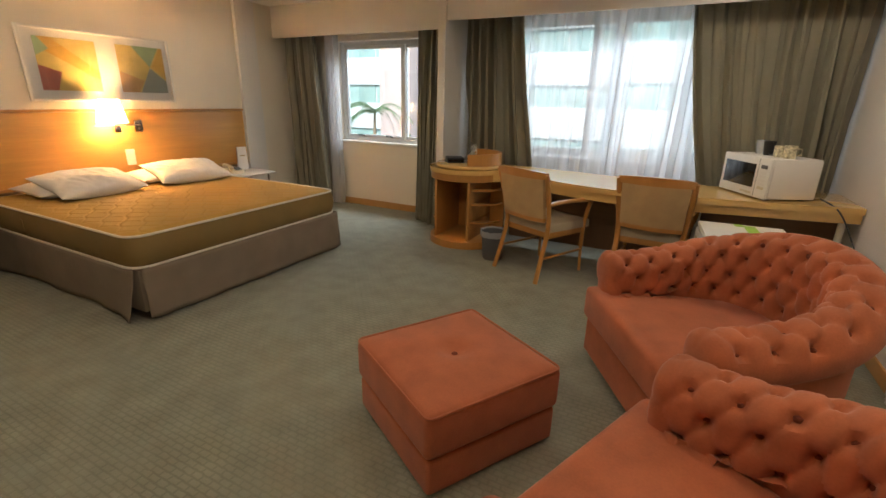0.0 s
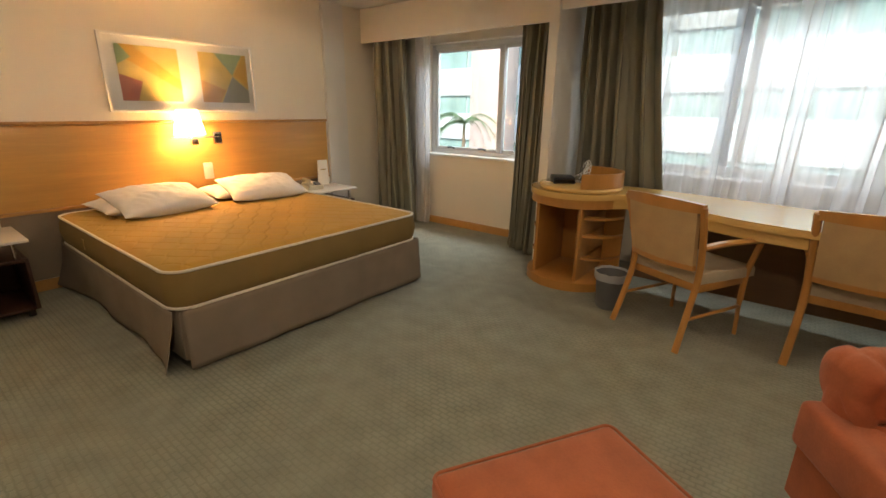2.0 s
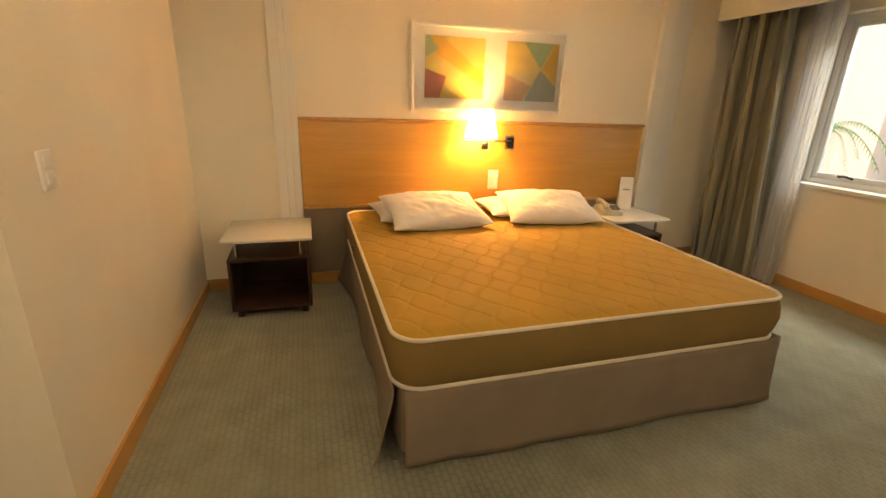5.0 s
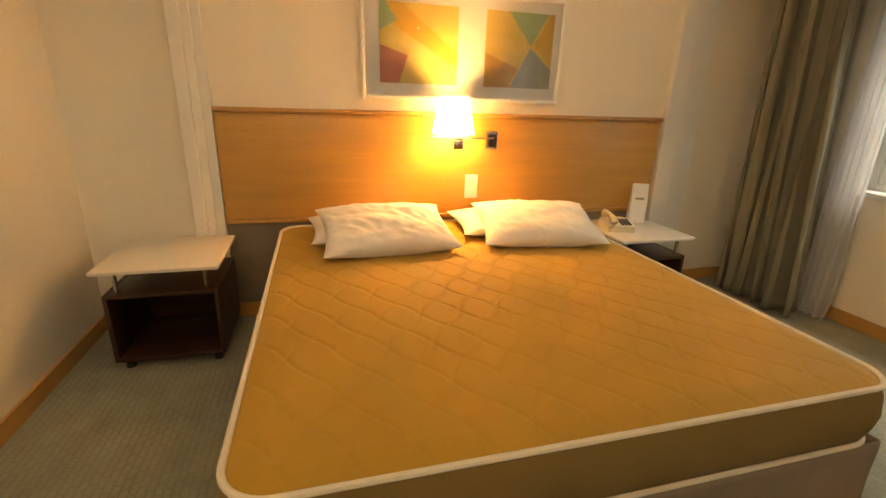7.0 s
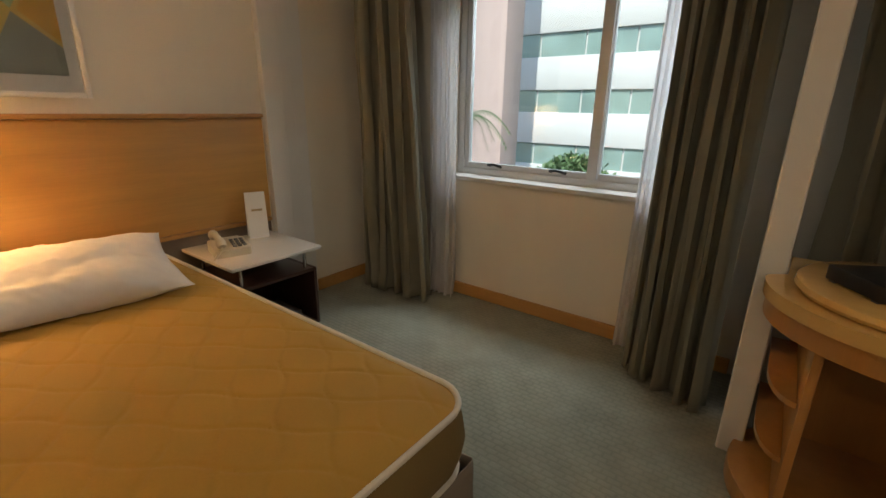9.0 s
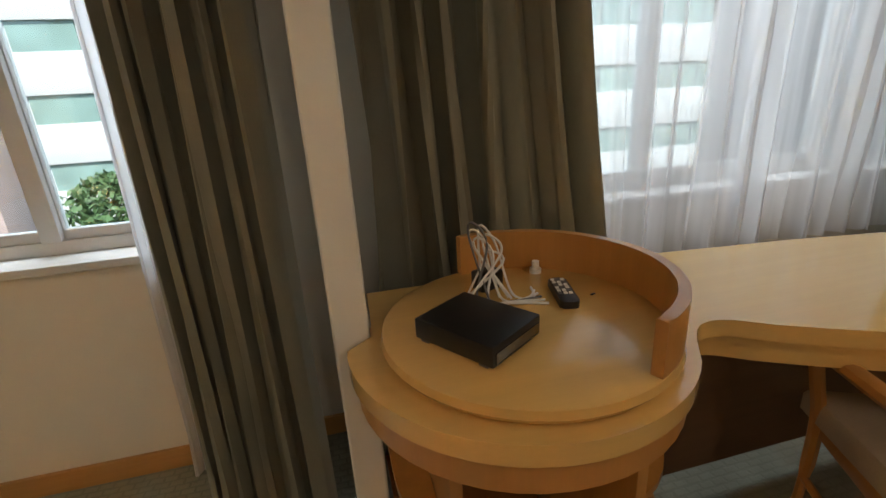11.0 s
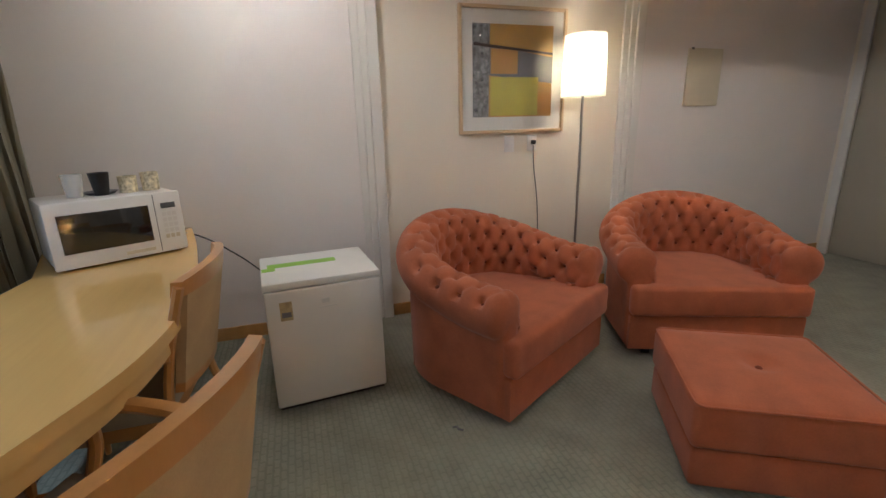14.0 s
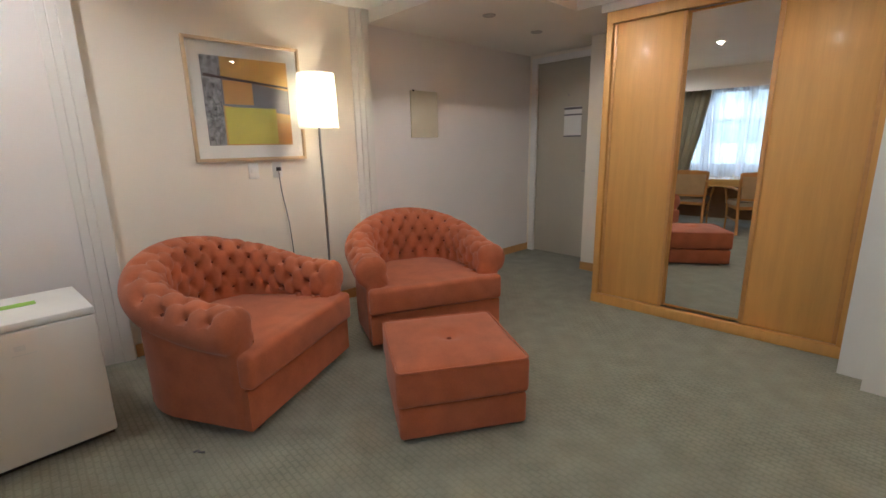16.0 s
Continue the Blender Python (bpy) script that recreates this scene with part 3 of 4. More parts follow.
skirt_panel((hx, hy), (hx, -hy + 0.03), 0.02, 1)
skirt_panel((hx - 0.02, -hy), (-hx, -hy), 0.08, 2)
skirt_panel((-hx, hy), (hx, hy), 0.03, 5)

mattress = thing("mattress", "bare golden-brown quilted mattress with cream piping", "mattress", (base.location.x, base.location.y, 0.352))
MH, RC = 0.215, 0.11


def rounded(hx, hy, r, n=8):
    pts = []
    for cx, cy, a0 in ((hx - r, hy - r, 0), (-hx + r, hy - r, 90), (-hx + r, -hy + r, 180), (hx - r, -hy + r, 270)):
        for k in range(n + 1):
            a = radians(a0 + 90 * k / n)
            pts.append((cx + r * math.cos(a), cy + r * math.sin(a)))
    return pts


bm = bmesh.new()
ringz = [(0.0, -0.02), (0.015, 0.0), (0.06, 0.012), (MH * 0.5, 0.018), (MH - 0.05, 0.012), (MH - 0.012, 0.0)]
rings = [[bm.verts.new((x, y, z)) for x, y in rounded(hx + o, hy + o, RC)] for z, o in ringz]
for a, b in zip(rings, rings[1:]):
    for k in range(len(a)):
        j = (k + 1) % len(a)
        bm.faces.new((a[k], a[j], b[j], b[k]))
bm.faces.new(rings[0][::-1])
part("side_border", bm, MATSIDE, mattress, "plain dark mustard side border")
for z in (MH - 0.006, 0.012):
    bm = bmesh.new()
    o = rounded(hx + 0.003, hy + 0.003, RC)
    tube(bm, [(x, y, z) for x, y in o + o[:1]], 0.0085, 8)
    part("piping", bm, PIPING, mattress, "cream piping cord")


def quilt(x, y):
    """Wavy onion-shaped stitch lines: the height of the padding."""
    p = 0.205
    u, v = x / p, y / (p * 0.72)
    s = 0.09 * math.sin(math.tau * u)
    a, b = abs(((u + v + s + 50) % 1.0) - 0.5), abs(((u - v + s * 0.6 + 50) % 1.0) - 0.5)
    m = 0.5 - max(a, b)
    return 0.0062 * min(1.0, (m / 0.075)) ** 0.55


bm = bmesh.new()
nx, ny = 300, 280
vs = {}
for i in range(nx + 1):
    for j in range(ny + 1):
        x, y = (2 * i / nx - 1) * (hx - 0.004), (2 * j / ny - 1) * (hy - 0.004)
        ex, ey = max(0, abs(x) - (hx - RC)), max(0, abs(y) - (hy - RC))
        dd = math.hypot(ex, ey)
        if ex > 0 and ey > 0 and dd > RC - 0.004:
            x, y = math.copysign(hx - RC + ex / dd * (RC - 0.004), x), math.copysign(hy - RC + ey / dd * (RC - 0.004), y)
            dd = RC - 0.004
        edge = RC - (dd if (ex > 0 and ey > 0) else max(ex, ey))
        rise = 0.016 * min(1, max(0, edge) / 0.07) ** 0.6
        vs[i, j] = bm.verts.new((x, y, MH - 0.012 + rise + quilt(x, y) * min(1, max(0, edge) / 0.05)))
for i in range(nx):
    for j in range(ny):
        bm.faces.new((vs[i, j], vs[i + 1, j], vs[i + 1, j + 1], vs[i, j + 1]))
bmesh.ops.remove_doubles(bm, verts=bm.verts, dist=0.0005)
part("quilted_top", bm, MATTR, mattress, "quilted golden-brown top panel")
bm = bmesh.new()
box(bm, (-0.35, -hy - 0.021, 0.08), (-0.32, -hy - 0.014, 0.15), 0.002)
part("side_handle", bm, MATSIDE, mattress)


def pillow(at, w, d, h, rx, ry, rz, seed, label):
    bm = bmesh.new()
    n = 46
    rows = {}
    for s in (1, -1):
        for i in range(n + 1):
            for j in range(n + 1):
                u, v = 2 * i / n - 1, 2 * j / n - 1
                k = max(0, (1 - abs(u) ** 2.6) * (1 - abs(v) ** 2.6)) ** 0.52
                pinch = 1 - 0.09 * (1 - (u * u)) * abs(v) ** 4 - 0.0
                pinch2 = 1 - 0.10 * (1 - (v * v)) * abs(u) ** 4
                wr = noise.noise((u * 2.2 + seed, v * 2.0, s * 3 + seed)) * 0.016 + noise.noise((u * 3 + v * 3.5 + seed, v * 8 - u * 5, s)) * 0.011 + noise.noise((u * 9 + seed, v * 11, s)) * 0.003
                rows[s, i, j] = bm.verts.new((u * w / 2 * pinch2, v * d / 2 * pinch, s * (h / 2 * k + wr * k) + 0.0005 * s))
        for i in range(n):
            for j in range(n):
                q = (rows[s, i, j], rows[s, i + 1, j], rows[s, i + 1, j + 1], rows[s, i, j + 1])
                bm.faces.new(q if s > 0 else q[::-1])
    bmesh.ops.remove_doubles(bm, verts=bm.verts, dist=0.002)
    ob = tagged(part("pillow", bm, LINEN), label, "pillow", "pillows on the bed")
    ob.matrix_basis = pose(*at, rx, ry, rz)
    return ob


PZ = 0.352 + MH
pillow((-3.67, 1.56, PZ + 0.06), 0.46, 0.66, 0.12, 0, 2, 3, 2, "white pillow lying flat under another at the headboard")
pillow((-3.47, 1.62, PZ + 0.105), 0.46, 0.68, 0.16, 0, 15, 4, 1, "creased white pillow leaning on another at the headboard")
pillow((-3.68, 2.38, PZ + 0.06), 0.46, 0.66, 0.12, 0, 2, -3, 4, "white pillow lying flat under another beside the headboard")
pillow((-3.46, 2.46, PZ + 0.105), 0.46, 0.68, 0.16, 0, 15, -8, 3, "smooth white pillow leaning on another at the headboard")

hb = thing("headboard_panel", "honey wood veneer headboard panel fixed to the wall", "headboard", (XW, 0, 0))
part("panel", B(((0, 0.77, 0.615), (0.022, 3.60, 1.21)), bevel=0.002), MAPLE_H, hb)
part("cap_rail", B(((0, 0.77, 1.212), (0.045, 3.60, 1.235)), bevel=0.006), TRIMW, hb)
part("bottom_rail", B(((0, 0.77, 0.59), (0.032, 3.60, 0.613)), bevel=0.005), TRIMW, hb)
part("lower_panel", B(((0, 0.77, 0.09), (0.012, 3.60, 0.588))), SKIRT, hb, "dull grey-brown lower panel")


def frustum_shade(r0, r1, h, thick=0.002):
    bm = bmesh.new()
    lathe(bm, [(r0, 0), (r1, h)], 40)
    return bm


sc = thing("wall_lamp", "lit swing-arm wall lamp with a cream shade on the headboard", "wall lamp", (XW + 0.022, 2.08, 1.09))
part("wall_plate", B(((0, 0.235, -0.07), (0.02, 0.309, 0.04)), bevel=0.005), CHROME, sc, "chrome wall plate")
part("pivot", B(((0.02, 0.248, -0.055), (0.05, 0.296, 0.025)), bevel=0.005), BLACK, sc)
bm = bmesh.new()
tube(bm, [(0.045, 0.27, 0.0), (0.105, 0.02, 0.0)], 0.0075)
part("arm", bm, CHROME, sc, "chrome swing arm")
bm = bmesh.new()
tube(bm, [(0.118, -0.165, 0.006), (0.118, 0.10, 0.006)], 0.009)
part("cross_bar", bm, CHROME, sc, "chrome cross bar")
part("joint", B(((0.095, -0.012, -0.062), (0.141, 0.048, -0.004)), bevel=0.005), CHROME, sc, "chrome swivel joint")
bm = bmesh.new()
cyl(bm, (0.118, -0.01, 0.0), 0.014, 0.06)
part("socket", bm, IVORY, sc)
bm = frustum_shade(0.125, 0.08, 0.205)
bmesh.ops.translate(bm, vec=(0.118, -0.01, 0.03), verts=bm.verts)
part("shade", bm, SHADE, sc, "glowing cream fabric shade")
bm = bmesh.new()
bmesh.ops.create_uvsphere(bm, u_segments=16, v_segments=10, radius=0.026)
bmesh.ops.translate(bm, vec=(0.118, -0.01, 0.075), verts=bm.verts)
part("bulb", bm, BULB, sc, "glowing bulb")


def wall_switch(name, at, rz, w, h, label, slots, cat):
    s = thing(name, label, cat, at, rz)
    part("plate", B(((-w / 2, -0.009, -h / 2), (w / 2, 0, h / 2)), bevel=0.003), WPLAST, s)
    for k in range(slots):
        z = (k - (slots - 1) / 2) * 0.045
        part("rocker", B(((-w * 0.28, -0.014, z - 0.018), (w * 0.28, -0.0095, z + 0.018)), bevel=0.002), WPLAST, s)
    return s


wall_switch("light_switch", (XW + 0.022, 2.235, 0.785), 90, 0.085, 0.15, "white double switch plate on the headboard", 2, "switch")
wall_switch("light_switch", (-2.24, YP, 1.13), 180, 0.075, 0.115, "white switch plate on the papered partition", 2, "switch")


def picture(name, at, rz, w, h, label, frame_mat):
    p = thing(name, label, "picture", at, rz)
    f = 0.022
    part("frame", B(((-w / 2, -0.03, 0), (-w / 2 + f, 0, h)), ((w / 2 - f, -0.03, 0), (w / 2, 0, h)), ((-w / 2 + f, -0.03, 0), (w / 2 - f, 0, f)),
                    ((-w / 2 + f, -0.03, h - f), (w / 2 - f, 0, h)), bevel=0.003), frame_mat, p)
    part("mount", B(((-w / 2 + f, -0.012, f), (w / 2 - f, -0.002, h - f))), PAPERW, p, "white card mount")
    return p


def patch(parent, outline, colour, depth, label="", vary=0.12, scale=12):
    """A flat coloured shape of the print, in the picture's own plane."""
    bm = bmesh.new()
    lo = [bm.verts.new((x, -0.012 - depth, z)) for x, z in outline]
    hi = [bm.verts.new((x, -0.012, z)) for x, z in outline]
    bm.faces.new(lo), bm.faces.new(hi[::-1])
    for k in range(len(lo)):
        bm.faces.new((lo[k], hi[k], hi[(k + 1) % len(lo)], lo[(k + 1) % len(lo)]))
    part("print_shape", bm, mat("print_ink", colour, 0.7, vary, scale, 0.1, 90), parent, label, False)


def glazing(p, w, h):
    g = part("glass", B(((-w / 2 + 0.022, -0.022, 0.022), (w / 2 - 0.022, -0.019, h - 0.022))), PICGLASS, p, "clear picture glass")
    g.visible_shadow = False


pic = picture("picture", (XW, 2.17, 1.30), 90, 1.23, 0.59, "white-framed double abstract print over the headboard", WHITE)
GOLD, OCHRE, SAGE, ROSE, GREYG = (0.70, 0.54, 0.18), (0.70, 0.43, 0.09), (0.36, 0.48, 0.28), (0.52, 0.18, 0.13), (0.36, 0.38, 0.32)
x0, x1, z0, z1 = -0.51, -0.055, 0.09, 0.51
patch(pic, [(x0, z0), (x1, z0), (x1, z1), (x0, z1)], GOLD, 0.001, "abstract print of yellow and rose shapes")
patch(pic, [(x0, z1), (x0 + 0.12, z1), (x1, 0.26), (x1, 0.18), (x0, 0.44)], OCHRE, 0.002)
patch(pic, [(x0, z0), (x0 + 0.11, z0), (x0 + 0.16, 0.24), (x0, 0.29)], ROSE, 0.003)
patch(pic, [(x0, z1), (x0 + 0.03, z1), (x0 + 0.10, 0.42), (x0, 0.36)], SAGE, 0.003)
x0, x1 = 0.115, 0.55
patch(pic, [(x0, z0), (x1, z0), (x1, z1), (x0, z1)], GOLD, 0.001, "abstract print of yellow, green and grey shapes")
patch(pic, [(x0 + 0.14, z1), (x1 - 0.04, z1), (x0 + 0.29, 0.33)], SAGE, 0.002)
patch(pic, [(x1 - 0.03, z1), (x1, z1), (x1, 0.22), (x0 + 0.31, 0.33)], OCHRE, 0.002)
patch(pic, [(x0 + 0.17, z0), (x1, z0), (x1, 0.20), (x0 + 0.29, 0.32)], GREYG, 0.003)
patch(pic, [(x0, z0), (x0 + 0.15, z0), (x0 + 0.22, 0.2), (x0, 0.28)], (0.60, 0.36, 0.13), 0.002)
glazing(pic, 1.23, 0.59)


def nightstand(at, rz, label):
    """White top on four metal posts over an open dark box."""
    s = thing("nightstand", label, "nightstand", at, rz, "nightstands beside the bed")
    part("tabletop", B(((-0.265, -0.285, 0.512), (0.265, 0.235, 0.530)), bevel=0.003), LAMIN, s, "cream white laminate top")
    for x in (-0.19, 0.19):
        for y in (-0.22, 0.18):
            bm = bmesh.new()
            cyl(bm, (x, y, 0.402), 0.010, 0.11, seg=14)
            part("post", bm, CHROME, s, "short chrome post")
    for n, a, b in (("side", (-0.245, -0.25, 0.05), (-0.225, 0.225, 0.40)), ("side", (0.225, -0.25, 0.05), (0.245, 0.225, 0.40)),
                    ("top_board", (-0.225, -0.25, 0.38), (0.225, 0.225, 0.40)), ("bottom_board", (-0.225, -0.25, 0.05), (0.225, 0.225, 0.07)),
                    ("back", (-0.225, 0.21, 0.07), (0.225, 0.225, 0.38))):
        part(n, B((a, b), bevel=0.003), DARKW, s)
    for x in (-0.2, 0.2):
        for y in (-0.2, 0.2):
            bm = bmesh.new()
            cyl(bm, (x, y, 0.0), 0.022, 0.05, 0.018, 14)
            part("caster", bm, BLACK, s)
    return s


nightstand((-3.72, 0.55, 0), 90, "dark wood open nightstand with a cream top beside the wall")
nightstand((-3.745, 3.31, 0), 90, "dark wood open nightstand with phone on its cream top")
v = thing("video_player", "small dark box on the nightstand's lower shelf", "device", (-3.70, 3.34, 0.07), 90)
part("case", B(((-0.15, -0.13, 0), (0.15, 0.12, 0.06)), bevel=0.006), GREYP, v)

ph = thing("telephone", "ivory corded telephone on the nightstand", "telephone", (-3.74, 3.19, 0.530), 75)
bm = bmesh.new()
prism(bm, rounded(0.09, 0.105, 0.02), 0, 0.05, 0.012)
for q in bm.verts:
    q.co.z *= 0.75 + 0.35 * (q.co.y + 0.105) / 0.21
part("body", bm, IVORY, ph)
bm = bmesh.new()
tube(bm, [(-0.055, -0.10, 0.06), (-0.055, -0.085, 0.075), (-0.055, -0.04, 0.088), (-0.055, 0.04, 0.092), (-0.055, 0.085, 0.083), (-0.055, 0.10, 0.068)], [0.022, 0.026, 0.017, 0.017, 0.026, 0.022], 12)
part("receiver", bm, IVORY, ph)
for i in range(3):
    for j in range(4):
        part("key", B(((0.005 + i * 0.025, -0.07 + j * 0.027, 0.04 + j * 0.0042), (0.023 + i * 0.025, -0.053 + j * 0.027, 0.05 + j * 0.0042)), bevel=0.002), GREYP, ph)
bm = bmesh.new()
tube(bm, [(-0.055 + 0.008 * math.cos(k * 1.1) - 0.0006 * k, -0.11 - 0.0003 * k + 0.008 * math.sin(k * 1.1), 0.055 - 0.0006 * k) for k in range(80)], 0.002, 5)
part("cord", bm, IVORY, ph)
cd = thing("tent_card", "tall white folded card standing on the nightstand", "card", (-3.86, 3.44, 0.530), 72)
bm = bmesh.new()
prism(bm, [(-0.055, 0.0), (0.055, 0.0), (0.055, 0.004), (-0.055, 0.004)], 0, 0.27)
bmesh.ops.rotate(bm, cent=(0, 0, 0), matrix=Matrix.Rotation(radians(-6), 3, "X"), verts=bm.verts)
part("front_leaf", bm, PAPERW, cd)
bm = bmesh.new()
prism(bm, [(-0.055, 0.06), (0.055, 0.06), (0.055, 0.064), (-0.055, 0.064)], 0, 0.27)
bmesh.ops.rotate(bm, cent=(0, 0.06, 0), matrix=Matrix.Rotation(radians(6), 3, "X"), verts=bm.verts)
part("back_leaf", bm, PAPERW, cd)
part("printed_mark", B(((-0.03, 0.012, 0.16), (0.03, 0.0145, 0.172))), TAN, cd)


# ---- the desk and what stands on it ----
def smooth_line(pts, n=8):
    out = []
    for i in range(len(pts) - 1):
        p0, p1, p2, p3 = (Vector(pts[max(0, min(len(pts) - 1, k))]) for k in (i - 1, i, i + 1, i + 2))
        for k in range(n):
            t = k / n
            out.append(tuple(0.5 * (2 * p1 + (p2 - p0) * t + (2 * p0 - 5 * p1 + 4 * p2 - p3) * t * t + (3 * p1 - p0 - 3 * p2 + p3) * t ** 3)))
    return out + [tuple(pts[-1])]


DC, DR = (-1.05, 3.83), 0.385
arc = [(DC[0] + DR * math.cos(radians(a)), DC[1] + DR * math.sin(radians(a))) for a in range(172, 318, 5)]
front = smooth_line([arc[-1], (-0.68, 3.675), (-0.60, 3.69), (-0.50, 3.625), (-0.33, 3.53), (-0.11, 3.42), (0.17, 3.31), (0.50, 3.265), (0.88, 3.285), (1.30, 3.355), (1.62, 3.42), (1.95, 3.50)])
outline = [(-1.368, 4.15), (-1.368, 3.89)] + arc[1:] + front[1:] + [(1.95, 4.10), (1.55, 4.08), (1.12, 3.92), (0.6, 3.96), (0.03, 4.06), (-0.55, 4.13)]
desk = thing("desk", "long curved light maple desk with a round end under the window", "desk")
bm = bmesh.new()
prism(bm, outline, 0.722, 0.765, 0.006)
part("desktop", bm, MAPLE_D, desk, "glossy light maple top")
bm = bmesh.new()
prism(bm, [(x, y + 0.03 if y < 4 else y) for x, y in front + [(1.95, 3.62)] + [(x, y + 0.09) for x, y in front[::-1]]], 0.655, 0.720)
part("apron", bm, MAPLE_D, desk)
bm = bmesh.new()
cyl(bm, (DC[0], DC[1] - 0.01, 0.0), 0.37, 0.07, seg=48)
bmesh.ops.bevel(bm, geom=[e for e in bm.edges if all(v.co.z > 0.06 for v in e.verts)], offset=0.008, segments=2, profile=0.5, affect="EDGES")
part("pedestal_base", bm, MAPLE_C, desk)
bm = bmesh.new()
cyl(bm, (DC[0], DC[1], 0.655), 0.372, 0.066, seg=48)
part("pedestal_top", bm, MAPLE_C, desk)
part("pedestal_side", B(((-1.285, 3.565, 0.07), (-1.26, 4.08, 0.655)), bevel=0.003), MAPLE_C, desk)
for z in (0.24, 0.44):
    bm = bmesh.new()
    prism(bm, [(-1.287, 4.07), (-1.287, 3.60)] + [(-1.287 - 0.08 * math.sin(radians(a)), 3.80 - 0.20 * math.cos(radians(a))) for a in range(15, 91, 15)] + [(-1.367, 4.07)], z, z + 0.018)
    part("shelf", bm, MAPLE_C, desk)
part("pedestal_back", B(((-1.31, 4.08, 0.07), (-0.74, 4.10, 0.655))), MAPLE_C, desk)
part("pedestal_divider", B(((-0.92, 3.53, 0.07), (-0.895, 4.08, 0.655)), bevel=0.003), MAPLE_C, desk)
for z in (0.24, 0.42, 0.56):
    bm = bmesh.new()
    prism(bm, [(-0.893, 4.078)] + [(-0.893 + 0.22 * math.sin(radians(a)), 3.86 - 0.28 * math.cos(radians(a)) * (1 if a < 90 else -0.75)) for a in range(0, 181, 12)], z, z + 0.018)
    part("shelf", bm, MAPLE_C, desk)
for x, y in ((1.02, 3.80), (1.88, 3.62)):
    bm = bmesh.new()
    cyl(bm, (x, y, 0), 0.022, 0.722, seg=18)
    part("leg", bm, LAMIN, desk, "pale round metal leg")
# the shade below the desktop is put into this board's colour
part("back_board", B(((-0.60, 3.885, 0.10), (1.95, 3.903, 0.720))), PANELW, desk, "modesty panel in a dark brown that holds the shade under the desk")

tt = thing("television_turntable", "round maple swivel tray with a curved rim on the desk", "turntable", (-1.035, 3.80, 0.765))
bm = bmesh.new()
lathe(bm, [(0, 0), (0.29, 0), (0.318, 0.004), (0.326, 0.016), (0.322, 0.032), (0.315, 0.036), (0, 0.036)], 64)
part("disc", bm, MAPLE_D, tt)
bm = bmesh.new()
A = [radians(a) for a in range(-68, 103, 5)]
prism(bm, [(0.322 * math.cos(a), 0.322 * math.sin(a)) for a in A] + [(0.299 * math.cos(a), 0.299 * math.sin(a)) for a in A[::-1]], 0.036, 0.145, 0.004)
part("rim", bm, MAPLE_C, tt, "curved upright wooden rim")

st = thing("set_top_box", "flat black set-top box on the round tray", "set-top box", (-1.166, 3.745, 0.801), 34)
part("case", B(((-0.083, -0.10, 0.004), (0.083, 0.10, 0.050)), bevel=0.005), BLACK, st)
part("front_strip", B(((-0.075, -0.102, 0.012), (0.075, -0.0995, 0.034))), DARKGL, st)
for x in (-0.07, 0.07):
    for y in (-0.075, 0.075):
        part("foot", B(((x - 0.01, y - 0.01, 0), (x + 0.01, y + 0.01, 0.005))), GREYP, st)
rm = thing("remote_control", "black remote control lying on the tray", "remote control", (-0.905, 3.865, 0.801), -14)
bm = bmesh.new()
prism(bm, rounded(0.023, 0.074, 0.014), 0, 0.018, 0.004)
part("body", bm, BLACK, rm)
for i in range(3):
    for j in range(6):
        part("button", B(((-0.017 + i * 0.0125, -0.03 + j * 0.0165, 0.0178), (-0.0085 + i * 0.0125, -0.02 + j * 0.0165, 0.0205))), WPLAST if (i + j) % 3 else GREYP, rm)
ad = thing("power_adapter", "black plug adapter among the cables on the tray", "adapter", (-1.06, 3.98, 0.801), 20)
part("case", B(((-0.035, -0.025, 0), (0.035, 0.025, 0.05)), bevel=0.006), BLACK, ad)
cb = thing("cables", "tangle of white cables standing up from the tray", "cable", (-1.07, 3.96, 0.802))
rnd = random.Random(5)
for k in range(6):
    a = k * 1.1
    p = [(rnd.uniform(-0.11, 0.05), rnd.uniform(-0.08, 0.03), 0.005)]
    top = (rnd.uniform(-0.04, 0.02), rnd.uniform(0, 0.05), rnd.uniform(0.08, 0.19))
    p += [(top[0] - 0.01, top[1], top[2] * 0.8), top, (top[0] + 0.03, top[1] - 0.02, top[2] * 0.7), (0.05 - 0.035 * k, -0.05 - 0.012 * k, 0.006), (0.09 - 0.02 * k, -0.09, 0.004), (0.11, -0.03 - 0.02 * k, 0.004)]
    bm = bmesh.new()
    tube(bm, smooth_line(p, 6), 0.0032, 6)
    part("cable", bm, WPLAST if k != 3 else GREYP, cb)
wc = thing("plug_cap", "small white plastic cap on the tray", "cap", (-0.90, 4.03, 0.801))
bm = bmesh.new()
lathe(bm, [(0, 0), (0.016, 0), (0.016, 0.012), (0.010, 0.018), (0.010, 0.034), (0, 0.036)], 16)
part("cap", bm, WPLAST, wc)

mk = thing("tray_scrap", "small dark crumb lying on the round tray", "scrap", (-0.835, 3.845, 0.801), 20)
part("crumb", B(((-0.007, -0.003, 0), (0.007, 0.003, 0.003)), bevel=0.001), BLACK, mk)

